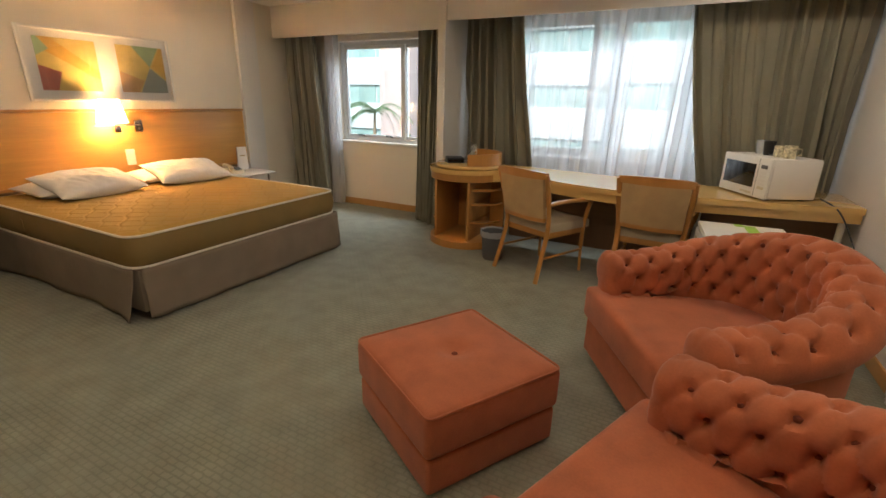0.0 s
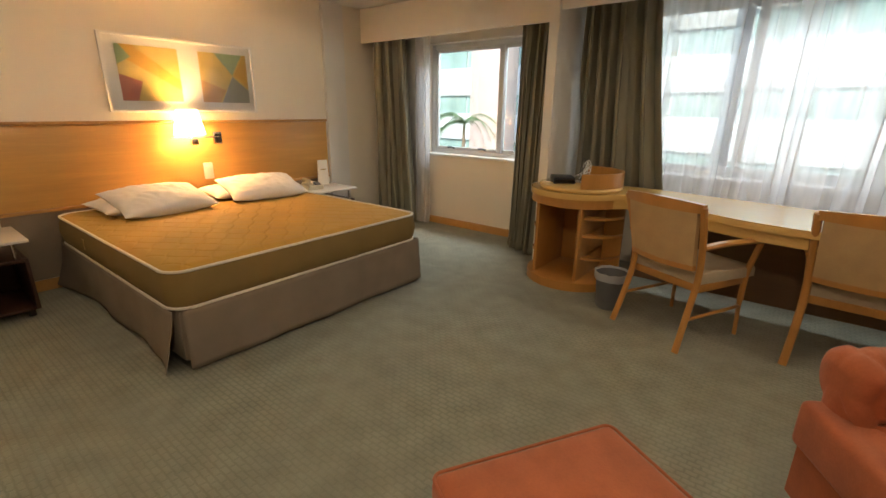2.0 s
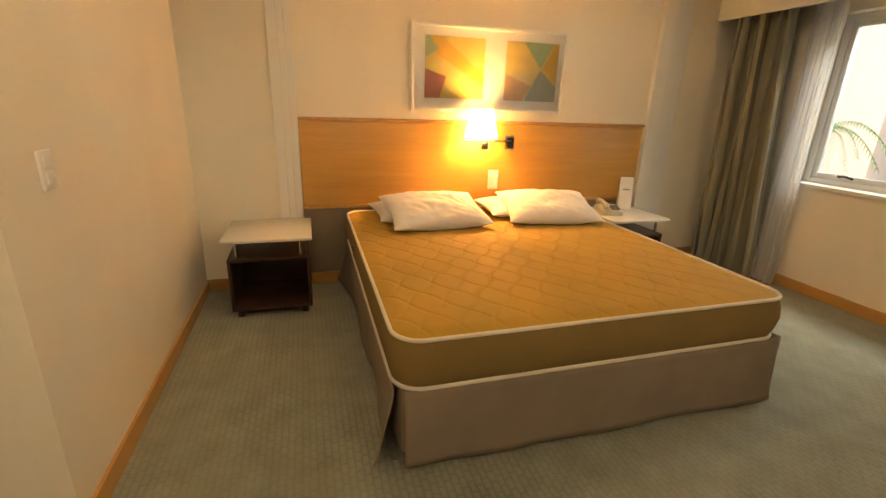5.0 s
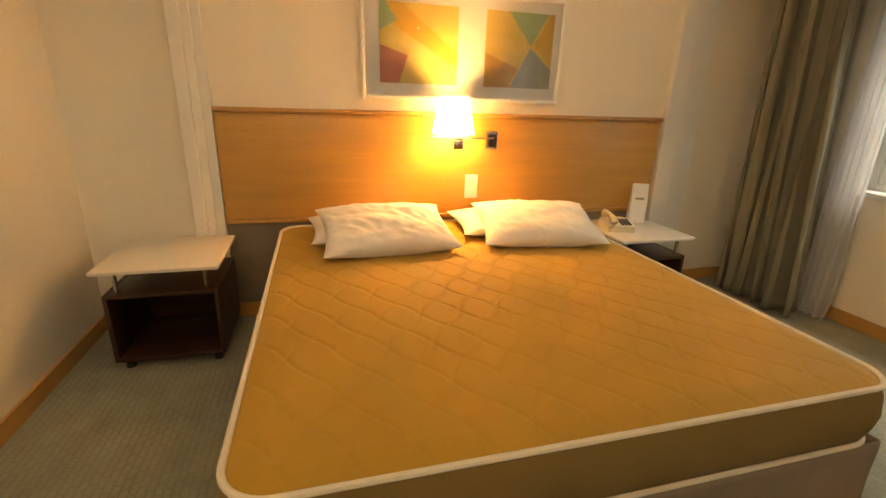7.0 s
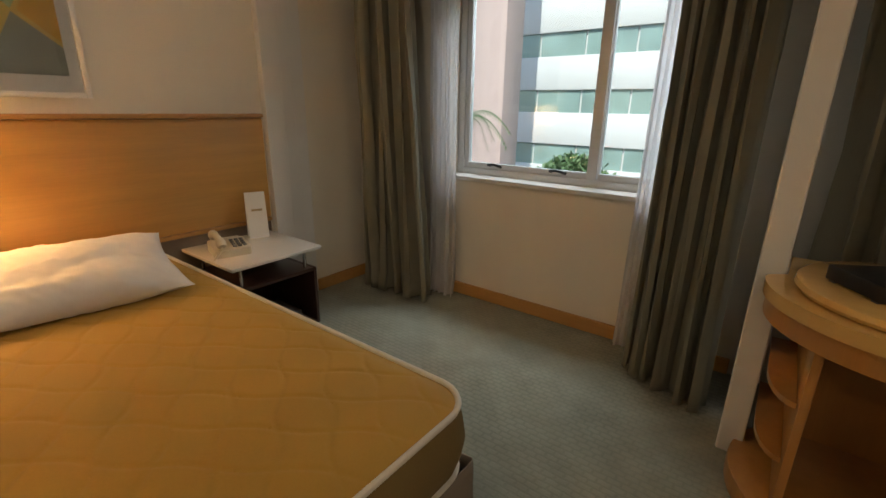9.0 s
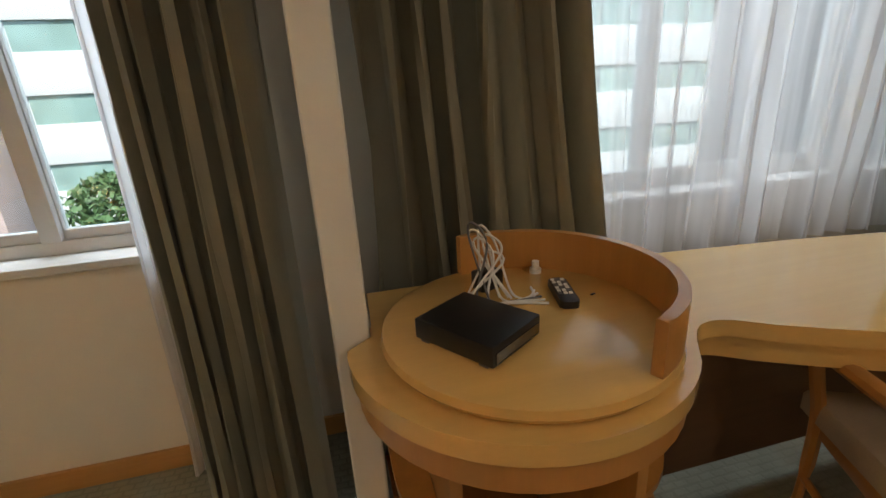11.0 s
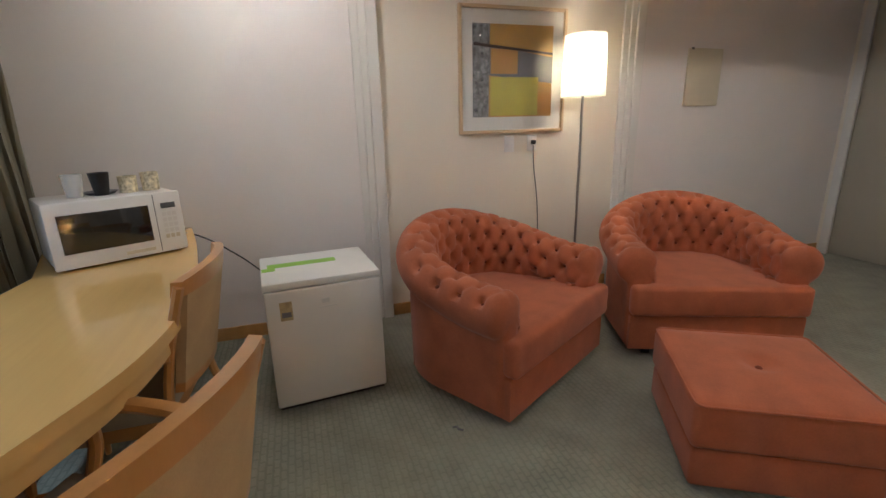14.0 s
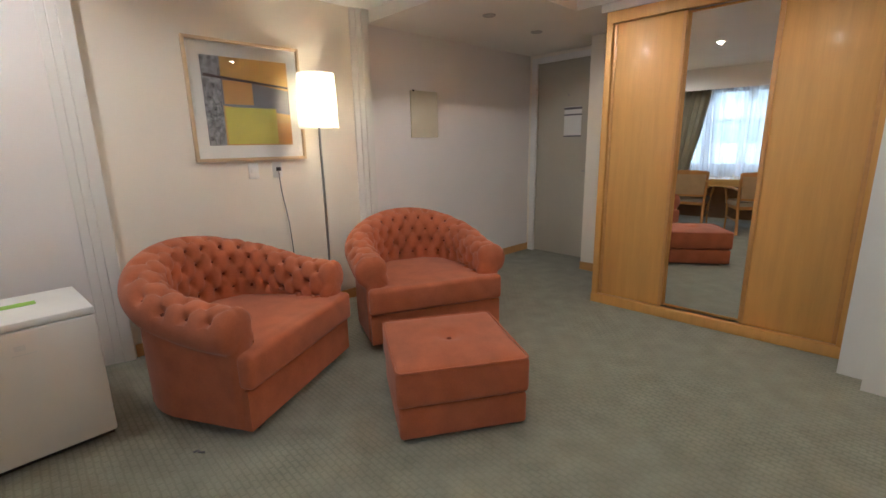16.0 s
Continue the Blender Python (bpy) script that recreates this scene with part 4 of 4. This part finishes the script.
mw = thing("microwave_oven", "white microwave oven on the end of the desk", "microwave", (1.25, 3.625, 0.765), -60.8)
part("body", B(((-0.25, 0.02, 0.012), (0.25, 0.36, 0.287)), bevel=0.012), ENAMEL, mw)
part("front_panel", B(((-0.252, -0.004, 0.010), (0.252, 0.0195, 0.289)), bevel=0.008), WPLAST, mw)
dr = part("door_window", B(((-0.212, -0.008, 0.075), (0.115, -0.0045, 0.238)), bevel=0.0015), DARKGL, mw, "dark glass door window")
part("display", B(((0.165, -0.0075, 0.215), (0.225, -0.0045, 0.240)), bevel=0.001), GREYP, mw)
for i in range(3):
    for j in range(5):
        part("button", B(((0.166 + i * 0.021, -0.0065, 0.075 + j * 0.026), (0.182 + i * 0.021, -0.0045, 0.093 + j * 0.026))), ENAMEL if j else IVORY, mw)
part("door_label", B(((0.00, -0.0062, 0.030), (0.115, -0.0045, 0.044))), IVORY, mw)
part("seam", B(((0.138, -0.0055, 0.02), (0.141, -0.0045, 0.28))), GREYP, mw)
for x in (-0.2, 0.2):
    for y in (0.05, 0.3):
        part("foot", B(((x - 0.015, y - 0.015, 0), (x + 0.015, y + 0.015, 0.0125))), BLACK, mw)


def cup(name, at, r0, r1, h, m, label, handle=False):
    c = thing(name, label, "cup", at)
    bm = bmesh.new()
    lathe(bm, [(0, 0.0), (r0, 0.0), (r1, h), (r1 - 0.004, h), (r0 - 0.004, 0.006), (0, 0.006)], 24)
    part("cup_body", bm, m, c)
    if handle:
        bm = bmesh.new()
        tube(bm, [(r1 - 0.002, 0, h * 0.8), (r1 + 0.025, 0, h * 0.75), (r1 + 0.025, 0, h * 0.3), (r0, 0, h * 0.22)], 0.005)
        part("handle", bm, m, c)


MT = 0.765 + 0.288
CLEARP = thin("clear_plastic", (0.85, 0.87, 0.9), 0.72, 0.3)
MUGP = mat("patterned_mug", (0.60, 0.53, 0.36), 0.4, 0.5, 60, 0.05, 30)
cup("black_cup", (1.375, 3.71, MT), 0.028, 0.04, 0.10, BLACK, "tall black cup on the microwave")
cup("plastic_cup", (1.34, 3.80, MT), 0.03, 0.04, 0.10, CLEARP, "clear plastic cup on the microwave")
cup("mug", (1.43, 3.62, MT), 0.036, 0.038, 0.075, MUGP, "cream patterned mug on the microwave", True)
cup("mug", (1.475, 3.54, MT), 0.036, 0.038, 0.085, MUGP, "cream patterned taller mug on the microwave", True)
cup("saucer", (1.42, 3.73, MT), 0.05, 0.07, 0.012, GREYP, "dark saucer on the microwave")


def dining_chair(at, rz, label):
    """Light wood armchair: bowed cloth back, cloth seat, curved arms, splayed legs. It faces +y."""
    c = thing("desk_chair", label, "chair", at, rz, "chairs at the desk")
    bm = bmesh.new()
    prism(bm, [(-0.245, 0.27), (0.245, 0.27), (0.215, -0.20), (-0.215, -0.20)], 0.405, 0.475, 0.02)
    part("seat", bm, SEATC, c, "beige cloth seat")
    part("seat_rail", B(((-0.225, -0.2, 0.355), (0.225, 0.25, 0.404)), bevel=0.006), MAPLE_C, c)
    def back_y(x, z):
        return -0.215 - 0.10 * max(0, (z - 0.42)) / 0.5 - 0.055 * (1 - (x / 0.25) ** 2)
    for s in (-1, 1):
        bm = bmesh.new()
        tube(bm, smooth_line([(s * 0.236, -0.325, 0.0), (s * 0.224, -0.262, 0.22), (s * 0.222, -0.215, 0.44), (s * 0.236, -0.25, 0.66), (s * 0.248, -0.315, 0.885)], 5), 0.02, 8, 0.8)
        part("back_leg", bm, MAPLE_C, c)
        bm = bmesh.new()
        tube(bm, smooth_line([(s * 0.225, 0.235, 0.0), (s * 0.222, 0.225, 0.25), (s * 0.232, 0.215, 0.42), (s * 0.262, 0.20, 0.55), (s * 0.272, 0.225, 0.645)], 5), [0.013] * 5 + [0.018] * 16, 8, 0.9)
        part("front_leg", bm, MAPLE_C, c)
        bm = bmesh.new()
        tube(bm, smooth_line([(s * 0.238, -0.25, 0.645), (s * 0.262, -0.10, 0.662), (s * 0.282, 0.08, 0.662), (s * 0.276, 0.245, 0.648)], 6), 0.0185, 8, 1.3)
        part("arm", bm, MAPLE_C, c)
        bm = bmesh.new()
        tube(bm, [(s * 0.228, -0.26, 0.20), (s * 0.223, 0.228, 0.20)], 0.011, 8)
        part("stretcher", bm, MAPLE_C, c)
    def slab(z0, z1, half, t, inset=0.0):
        b, n = bmesh.new(), 12
        fr, bk = [], []
        for j in range(7):
            z = z0 + (z1 - z0) * j / 6
            w = half * (0.92 + 0.08 * (z - 0.42) / 0.5)
            fr.append([b.verts.new((-w + 2 * w * i / n, back_y(-w + 2 * w * i / n, z) + t / 2, z + 0.016 * (1 - (2 * i / n - 1) ** 2) * (z - z0) / (z1 - z0 + 1e-6) * (0 if inset else 1))) for i in range(n + 1)])
            bk.append([b.verts.new((v.co.x, v.co.y - t, v.co.z)) for v in fr[-1]])
        for g, flip in ((fr, 0), (bk, 1)):
            for a, d in zip(g, g[1:]):
                for i in range(n):
                    q = (a[i], a[i + 1], d[i + 1], d[i])
                    b.faces.new(q[::-1] if flip else q)
        ring = lambda g: g[0] + [r[-1] for r in g[1:-1]] + g[-1][::-1] + [r[0] for r in g[-2:0:-1]]
        ra, rb = ring(fr), ring(bk)
        for k in range(len(ra)):
            b.faces.new((ra[k], ra[(k + 1) % len(ra)], rb[(k + 1) % len(rb)], rb[k]))
        return b
    part("backrest", slab(0.53, 0.855, 0.225, 0.03, 1), CANE, c, "tan woven cloth back panel")
    part("top_rail", slab(0.85, 0.90, 0.25, 0.034), MAPLE_C, c)
    part("lower_rail", slab(0.50, 0.535, 0.225, 0.03, 1), MAPLE_C, c)
    for ob in c.children:
        ob.data.transform(Matrix.Diagonal((1.03, 1, 0.98, 1)))
    return c


dining_chair((-0.12, 3.385, 0), -26.5, "beech armchair with tan woven back turned at the desk")
dining_chair((0.72, 3.54, 0), -4, "beech armchair with tan woven back pulled in to the desk")

bn = thing("waste_bin", "dark grey waste bin with a plastic liner under the desk", "waste bin", (-0.58, 3.40, 0))
bm = bmesh.new()
lathe(bm, [(0, 0), (0.085, 0), (0.09, 0.01), (0.11, 0.26), (0.114, 0.262), (0.106, 0.256), (0.084, 0.012), (0, 0.012)], 32)
part("body", bm, GREYP, bn)
bm = bmesh.new()
lathe(bm, [(0.104, 0.20), (0.1085, 0.268), (0.118, 0.272), (0.119, 0.235), (0.1165, 0.215)], 40)
for q in bm.verts:
    w = noise.noise(q.co * 30) * 0.006
    q.co.x *= 1 + w * 8 * (q.co.z > 0.21)
    q.co.z += w
part("liner", bm, BAG, bn, "crumpled clear plastic liner")

# ---- fridge ----
fr = thing("mini_fridge", "small white refrigerator with a green strip on top", "refrigerator", (1.015, 2.80, 0), -85.5)
part("body", B(((-0.265, 0.055, 0.03), (0.265, 0.47, 0.635)), bevel=0.008), ENAMEL, fr)
part("top_panel", B(((-0.268, 0.0, 0.62), (0.268, 0.475, 0.655)), bevel=0.008), WPLAST, fr)
part("door", B(((-0.266, -0.005, 0.03), (0.266, 0.05, 0.617)), bevel=0.010), ENAMEL, fr, "white fridge door")
# black bar that paints the shade in the gap below the door
part("gap_shade", B(((-0.255, 0.02, 0.008), (0.255, 0.05, 0.03))), BLACK, fr, "black bar standing in for the shaded gap under the door")
part("energy_label", B(((-0.205, -0.0068, 0.475), (-0.15, -0.0045, 0.565))), TAN, fr, "small tan label")
part("label_bar", B(((-0.198, -0.0078, 0.49), (-0.157, -0.0066, 0.515))), INK, fr)
part("badge", B(((-0.018, -0.0068, 0.533), (0.018, -0.0045, 0.556))), ALU, fr, "small grey badge")
part("badge_line", B(((-0.03, -0.0064, 0.512), (0.05, -0.0045, 0.516))), ALU, fr)
bm = bmesh.new()
box(bm, (-0.235, 0.25, 0.6545), (0.10, 0.315, 0.6562))
part("green_strip", bm, GREEN, fr, "bright green paper strip")
part("green_strip", B(((-0.262, 0.20, 0.6545), (-0.20, 0.25, 0.6562))), GREEN, fr)
for x in (-0.22, 0.22):
    for y in (0.07, 0.42):
        bm = bmesh.new()
        cyl(bm, (x, y, 0), 0.018, 0.032)
        part("foot", bm, BLACK, fr)
bm = bmesh.new()
tube(bm, smooth_line([(1.72, 3.60, 0.79), (1.80, 3.44, 0.74), (1.86, 3.25, 0.58), (1.90, 3.10, 0.42), (1.93, 2.98, 0.35), (1.952, 2.9, 0.34)], 6), 0.005, 6)
part("power_cord", bm, BLACK, mw, "black power cord").matrix_basis = mw.matrix_basis.inverted()


# ---- armchairs and ottoman ----
def tub_profile(H):
    """Half section of the upholstered shell: (outward, height), from the seat over the roll to the floor."""
    return [(-0.055, 0.30), (-0.075, 0.40), (-0.085, H - 0.20), (-0.085, H - 0.12), (-0.075, H - 0.045), (-0.03, H - 0.005), (0.03, H), (0.08, H - 0.035), (0.10, H - 0.095), (0.085, H - 0.155),
            (0.055, H - 0.185), (0.045, H - 0.21), (0.045, 0.25), (0.04, 0.05)]


def armchair(at, rz, label):
    c = thing("armchair", label, "armchair", at, rz, "tufted armchairs")
    a, b, yf = 0.365, 0.33, -0.31
    path = [(-a, yf + 0.31 * k / 14) for k in range(14)]
    path += [(-a * math.cos(math.pi * k / 40), b * math.sin(math.pi * k / 40)) for k in range(41)]
    path += [(a, -0.31 * k / 14) for k in range(1, 15)]
    fine = smooth_line(path, 3)
    n = len(fine)
    lens = [0.0]
    for p, q in zip(fine, fine[1:]):
        lens.append(lens[-1] + math.dist(p, q))
    L = lens[-1]
    bm = bmesh.new()
    tufts = []
    rows, pts_v = [], 46
    step = L / 16
    for i in range(n):
        p, q = Vector(fine[max(0, i - 1)]), Vector(fine[min(n - 1, i + 1)])
        d = (q - p).normalized()
        out = Vector((-d.y, d.x))
        s = lens[i] / L
        hgt = 0.575 + 0.175 * (0.5 - 0.5 * math.cos(math.tau * s)) ** 1.1
        prof = smooth_line(tub_profile(hgt), 5)
        acc = [0.0]
        for e, f in zip(prof, prof[1:]):
            acc.append(acc[-1] + math.dist(e, f))
        row = []
        for k in range(pts_v + 26):
            want = acc[-1] * k / (pts_v + 25)
            j = max(0, min(len(prof) - 2, next((m for m in range(len(acc) - 1) if acc[m + 1] >= want), len(prof) - 2)))
            f = (want - acc[j]) / max(1e-6, acc[j + 1] - acc[j])
            o, z = Vector(prof[j]).lerp(Vector(prof[j + 1]), f)
            t = Vector(prof[min(j + 2, len(prof) - 1)]) - Vector(prof[max(j - 1, 0)])
            nrm = Vector((-t.y, t.x)).normalized()
            # diamond tufting on the inner face and over the roll
            v = (want - 0.05) / 0.084
            u = lens[i] / step
            dent = 0.0
            if 0.3 < v < 6.4 and acc[-1] > 0:
                r = round(v)
                uu = u - 0.5 * (r % 2)
                du, dv = (uu - round(uu)) * step, (v - r) * 0.084
                if 1 <= r <= 5 and 0.25 < u < 15.75:
                    dent = 0.031 * math.exp(-(du * du + dv * dv) / 0.00040)
                if 0.6 < v < 5.3:
                    e1, e2 = abs(((u + v / 2) + 0.5) % 1 - 0.5), abs(((u - v / 2) + 0.5) % 1 - 0.5)
                    dent += 0.008 * math.exp(-(min(e1, e2) * step / 0.011) ** 2)
            o, z = o - nrm.x * dent, z - nrm.y * dent
            row.append(bm.verts.new((fine[i][0] + out.x * o, fine[i][1] + out.y * o, z)))
        rows.append(row)
    for r1, r2 in zip(rows, rows[1:]):
        for k in range(len(r1) - 1):
            bm.faces.new((r1[k], r2[k], r2[k + 1], r1[k + 1]))
    for row, sgn in ((rows[0], 1), (rows[-1], -1)):
        cen = sum((v.co for v in row[8:48]), Vector()) / 40
        prev = row
        for k, (sc_, push) in enumerate(((0.93, 0.020), (0.72, 0.034), (0.35, 0.040))):
            ring = [bm.verts.new((cen.x + (v.co.x - cen.x) * sc_, v.co.y - push, cen.z + (v.co.z - cen.z) * (sc_ if v.co.z > cen.z - 0.12 else 1 - (1 - sc_) * 0.15))) for v in row]
            for j in range(len(row) - 1):
                bm.faces.new((prev[j], prev[j + 1], ring[j + 1], ring[j]))
            prev = ring
        bm.faces.new(prev)
    rows = [[v.co.copy() for v in row] for row in rows]
    part("tufted_back", bm, CORAL, c, "button-tufted rolled back and arms")
    for i in range(16):
        for r in range(1, 6):
            uu = (i + 0.5 * (r % 2)) * step
            if not 0.3 * step < uu < 15.7 * step:
                continue
            k = min(range(n), key=lambda m: abs(lens[m] - uu))
            vi = min(range(len(rows[k])), key=lambda m: abs(m / (pts_v + 25) - (0.05 + 0.084 * r) / (sum(math.dist(x, y) for x, y in zip(tub_profile(0.575 + 0.175 * (0.5 - 0.5 * math.cos(math.tau * lens[k] / L)) ** 1.1), tub_profile(0.575 + 0.175 * (0.5 - 0.5 * math.cos(math.tau * lens[k] / L)) ** 1.1)[1:])))))
            bm = bmesh.new()
            w = bmesh.ops.create_icosphere(bm, subdivisions=1, radius=0.0115)["verts"]
            bmesh.ops.translate(bm, vec=rows[k][vi], verts=w)
            part("button", bm, CORALD, c)
    bm = bmesh.new()
    prism(bm, [(-0.40, -0.37), (0.40, -0.37), (0.40, -0.05), (0.33, 0.22), (0.18, 0.32), (-0.18, 0.32), (-0.33, 0.22), (-0.40, -0.05)], 0.045, 0.228, 0.01)
    part("base", bm, CORAL, c)
    bm = bmesh.new()
    prism(bm, [(-0.405, -0.40), (0.405, -0.40), (0.405, -0.325), (0.30, -0.315), (0.305, -0.05), (0.24, 0.17), (0.12, 0.25), (-0.12, 0.25), (-0.24, 0.17), (-0.305, -0.05), (-0.30, -0.315), (-0.405, -0.325)], 0.232, 0.39)
    bmesh.ops.bevel(bm, geom=[e for e in bm.edges], offset=0.025, segments=3, profile=0.5, affect="EDGES")
    part("seat_cushion", bm, CORAL, c, "thick seat cushion with front overhang")
    for x in (-0.30, 0.30):
        for y in (-0.31, 0.10):
            part("foot", B(((x - 0.02, y - 0.02, 0), (x + 0.02, y + 0.02, 0.05))), BLACK, c)
    for ob in c.children:
        ob.data.transform(Matrix.Diagonal((1.17, 1.16, 1.115, 1)))
    return c


AC = armchair((1.11, 1.90, 0), -60.0, "coral velour button-tufted tub armchair beside the fridge")
AC2 = tagged(copy_thing(AC, pose(1.09, 0.565, 0, 0, 0, -112.5)), "coral velour button-tufted tub armchair beside the floor lamp")

ot = thing("ottoman", "square coral velour ottoman with a buttoned top", "ottoman", (0.105, 1.20, 0), -30.5)
bm = bmesh.new()
n = 24
top = {}
hw = 0.318
part("base", B(((-hw + 0.01, -hw + 0.01, 0.015), (hw - 0.01, hw - 0.01, 0.17)), bevel=0.018, seg=3), CORAL, ot)
box(bm, (-hw, -hw, 0.172), (hw, hw, 0.350), 0.028, 4)
bmesh.ops.subdivide_edges(bm, edges=[e for e in bm.edges if e.calc_length() > 0.3 and all(v.co.z > 0.345 for v in e.verts)], cuts=14, use_grid_fill=True)
for q in bm.verts:
    if q.co.z > 0.340:
        r = math.hypot(q.co.x, q.co.y)
        q.co.z += 0.022 * max(0, 1 - (max(abs(q.co.x), abs(q.co.y)) / hw) ** 2) - 0.035 * math.exp(-(r / 0.05) ** 2)
part("cushion_top", bm, CORAL, ot)
bm = bmesh.new()
bmesh.ops.create_uvsphere(bm, u_segments=14, v_segments=8, radius=0.016)
bmesh.ops.translate(bm, vec=(0, 0, 0.338), verts=bm.verts)
part("button", bm, CORALD, ot)
bm = bmesh.new()
o = rounded(hw - 0.004, hw - 0.004, 0.03, 4)
tube(bm, [(x, y, 0.347) for x, y in o + o[:1]], 0.005, 6)
part("piping", bm, CORAL, ot)
for ob in ot.children:
    ob.data.transform(Matrix.Diagonal((1, 1, 1.03, 1)))

# ---- lamp and the armchair wall ----
fl = thing("floor_lamp", "lit floor lamp with a cream drum shade on a thin pole", "floor lamp", (1.75, 0.95, 0))
bm = bmesh.new()
lathe(bm, [(0, 0), (0.13, 0), (0.13, 0.012), (0.12, 0.02), (0.02, 0.028), (0, 0.028)], 36)
part("base", bm, STEEL, fl)
bm = bmesh.new()
cyl(bm, (0, 0, 0.025), 0.009, 1.56, seg=14)
part("pole", bm, STEEL, fl, "thin dark metal pole")
bm = bmesh.new()
lathe(bm, [(0.148, 1.475), (0.134, 1.865)], 44)
part("shade", bm, SHADE, fl, "glowing cream drum shade")
bm = bmesh.new()
bmesh.ops.create_uvsphere(bm, u_segments=16, v_segments=10, radius=0.035)
bmesh.ops.translate(bm, vec=(0, 0, 1.68), verts=bm.verts)
part("bulb", bm, BULB, fl, "glowing bulb")

LIGHTW = wood("picture_wood", (0.62, 0.46, 0.28), 0.4, 0)
p2 = picture("picture", (XE, 1.38, 1.25), -90, 0.80, 0.81, "light-framed abstract print in yellow and grey by the lamp", LIGHTW)
SLATE = (0.20, 0.20, 0.22)
patch(p2, [(-0.30, 0.11), (0.30, 0.11), (0.30, 0.70), (-0.30, 0.70)], (0.60, 0.36, 0.10), 0.001, "abstract print of yellow, orange and slate blocks")
patch(p2, [(-0.30, 0.11), (-0.185, 0.11), (-0.175, 0.70), (-0.30, 0.70)], (0.26, 0.26, 0.27), 0.002, "mottled grey column", 0.75, 38)
patch(p2, [(-0.18, 0.38), (0.30, 0.33), (0.30, 0.50), (-0.18, 0.57)], SLATE, 0.0025)
patch(p2, [(-0.17, 0.39), (0.03, 0.39), (0.03, 0.54), (-0.17, 0.55)], (0.58, 0.32, 0.10), 0.0035)
patch(p2, [(-0.17, 0.12), (0.19, 0.12), (0.19, 0.37), (-0.17, 0.37)], (0.60, 0.53, 0.09), 0.003)
patch(p2, [(0.19, 0.12), (0.30, 0.12), (0.30, 0.27), (0.19, 0.27)], (0.62, 0.30, 0.06), 0.0035)
patch(p2, [(-0.29, 0.565), (0.30, 0.515), (0.30, 0.53), (-0.29, 0.585)], (0.08, 0.05, 0.05), 0.004)
glazing(p2, 0.80, 0.81)
wall_switch("wall_socket", (XE, 1.40, 1.175), -90, 0.075, 0.115, "white blank plate under the picture", 1, "socket")
wall_switch("wall_socket", (XE, 1.22, 1.175), -90, 0.075, 0.115, "white socket under the picture with a plug in it", 1, "socket")
bm = bmesh.new()
box(bm, (1.915, 1.205, 1.165), (1.942, 1.235, 1.195), 0.004)
part("plug", bm, BLACK, fl, "black plug in the wall socket").matrix_basis = fl.matrix_basis.inverted()
bm = bmesh.new()
tube(bm, smooth_line([(1.93, 1.22, 1.16), (1.93, 1.21, 1.0), (1.94, 1.17, 0.75), (1.94, 1.15, 0.4), (1.93, 1.12, 0.05), (1.86, 1.05, 0.012), (1.80, 0.98, 0.012)], 6), 0.004, 6)
part("cord", bm, GREYP, fl, "thin grey cord").matrix_basis = fl.matrix_basis.inverted()
pn = thing("wall_panel", "small cream cover panel on the entrance wall", "panel", (XE, -0.29, 1.41), -90)
part("cover", B(((-0.17, -0.018, 0), (0.17, 0, 0.43)), bevel=0.004), IVORY, pn)
part("hook", B(((-0.15, -0.022, 0.42), (-0.13, -0.017, 0.435))), BLACK, pn)
sp = thing("door_stop", "small dark door stop on the wall by the entrance", "door stop", (XE - 0.017, -1.0, 0.06))
bm = bmesh.new()
cyl(bm, (-0.05, 0, 0), 0.018, 0.05, axis="x")
part("stop", bm, BLACK, sp)

sc2 = thing("carpet_scrap", "small dark scrap of fluff lying on the carpet", "scrap", (0.60, 2.29, 0.0), 30)
bm = bmesh.new()
tube(bm, smooth_line([(-0.02, 0, 0.004), (0.0, 0.012, 0.008), (0.015, 0.0, 0.005), (0.03, 0.016, 0.004)], 4), 0.005, 6)
part("fluff", bm, GREYP, sc2)
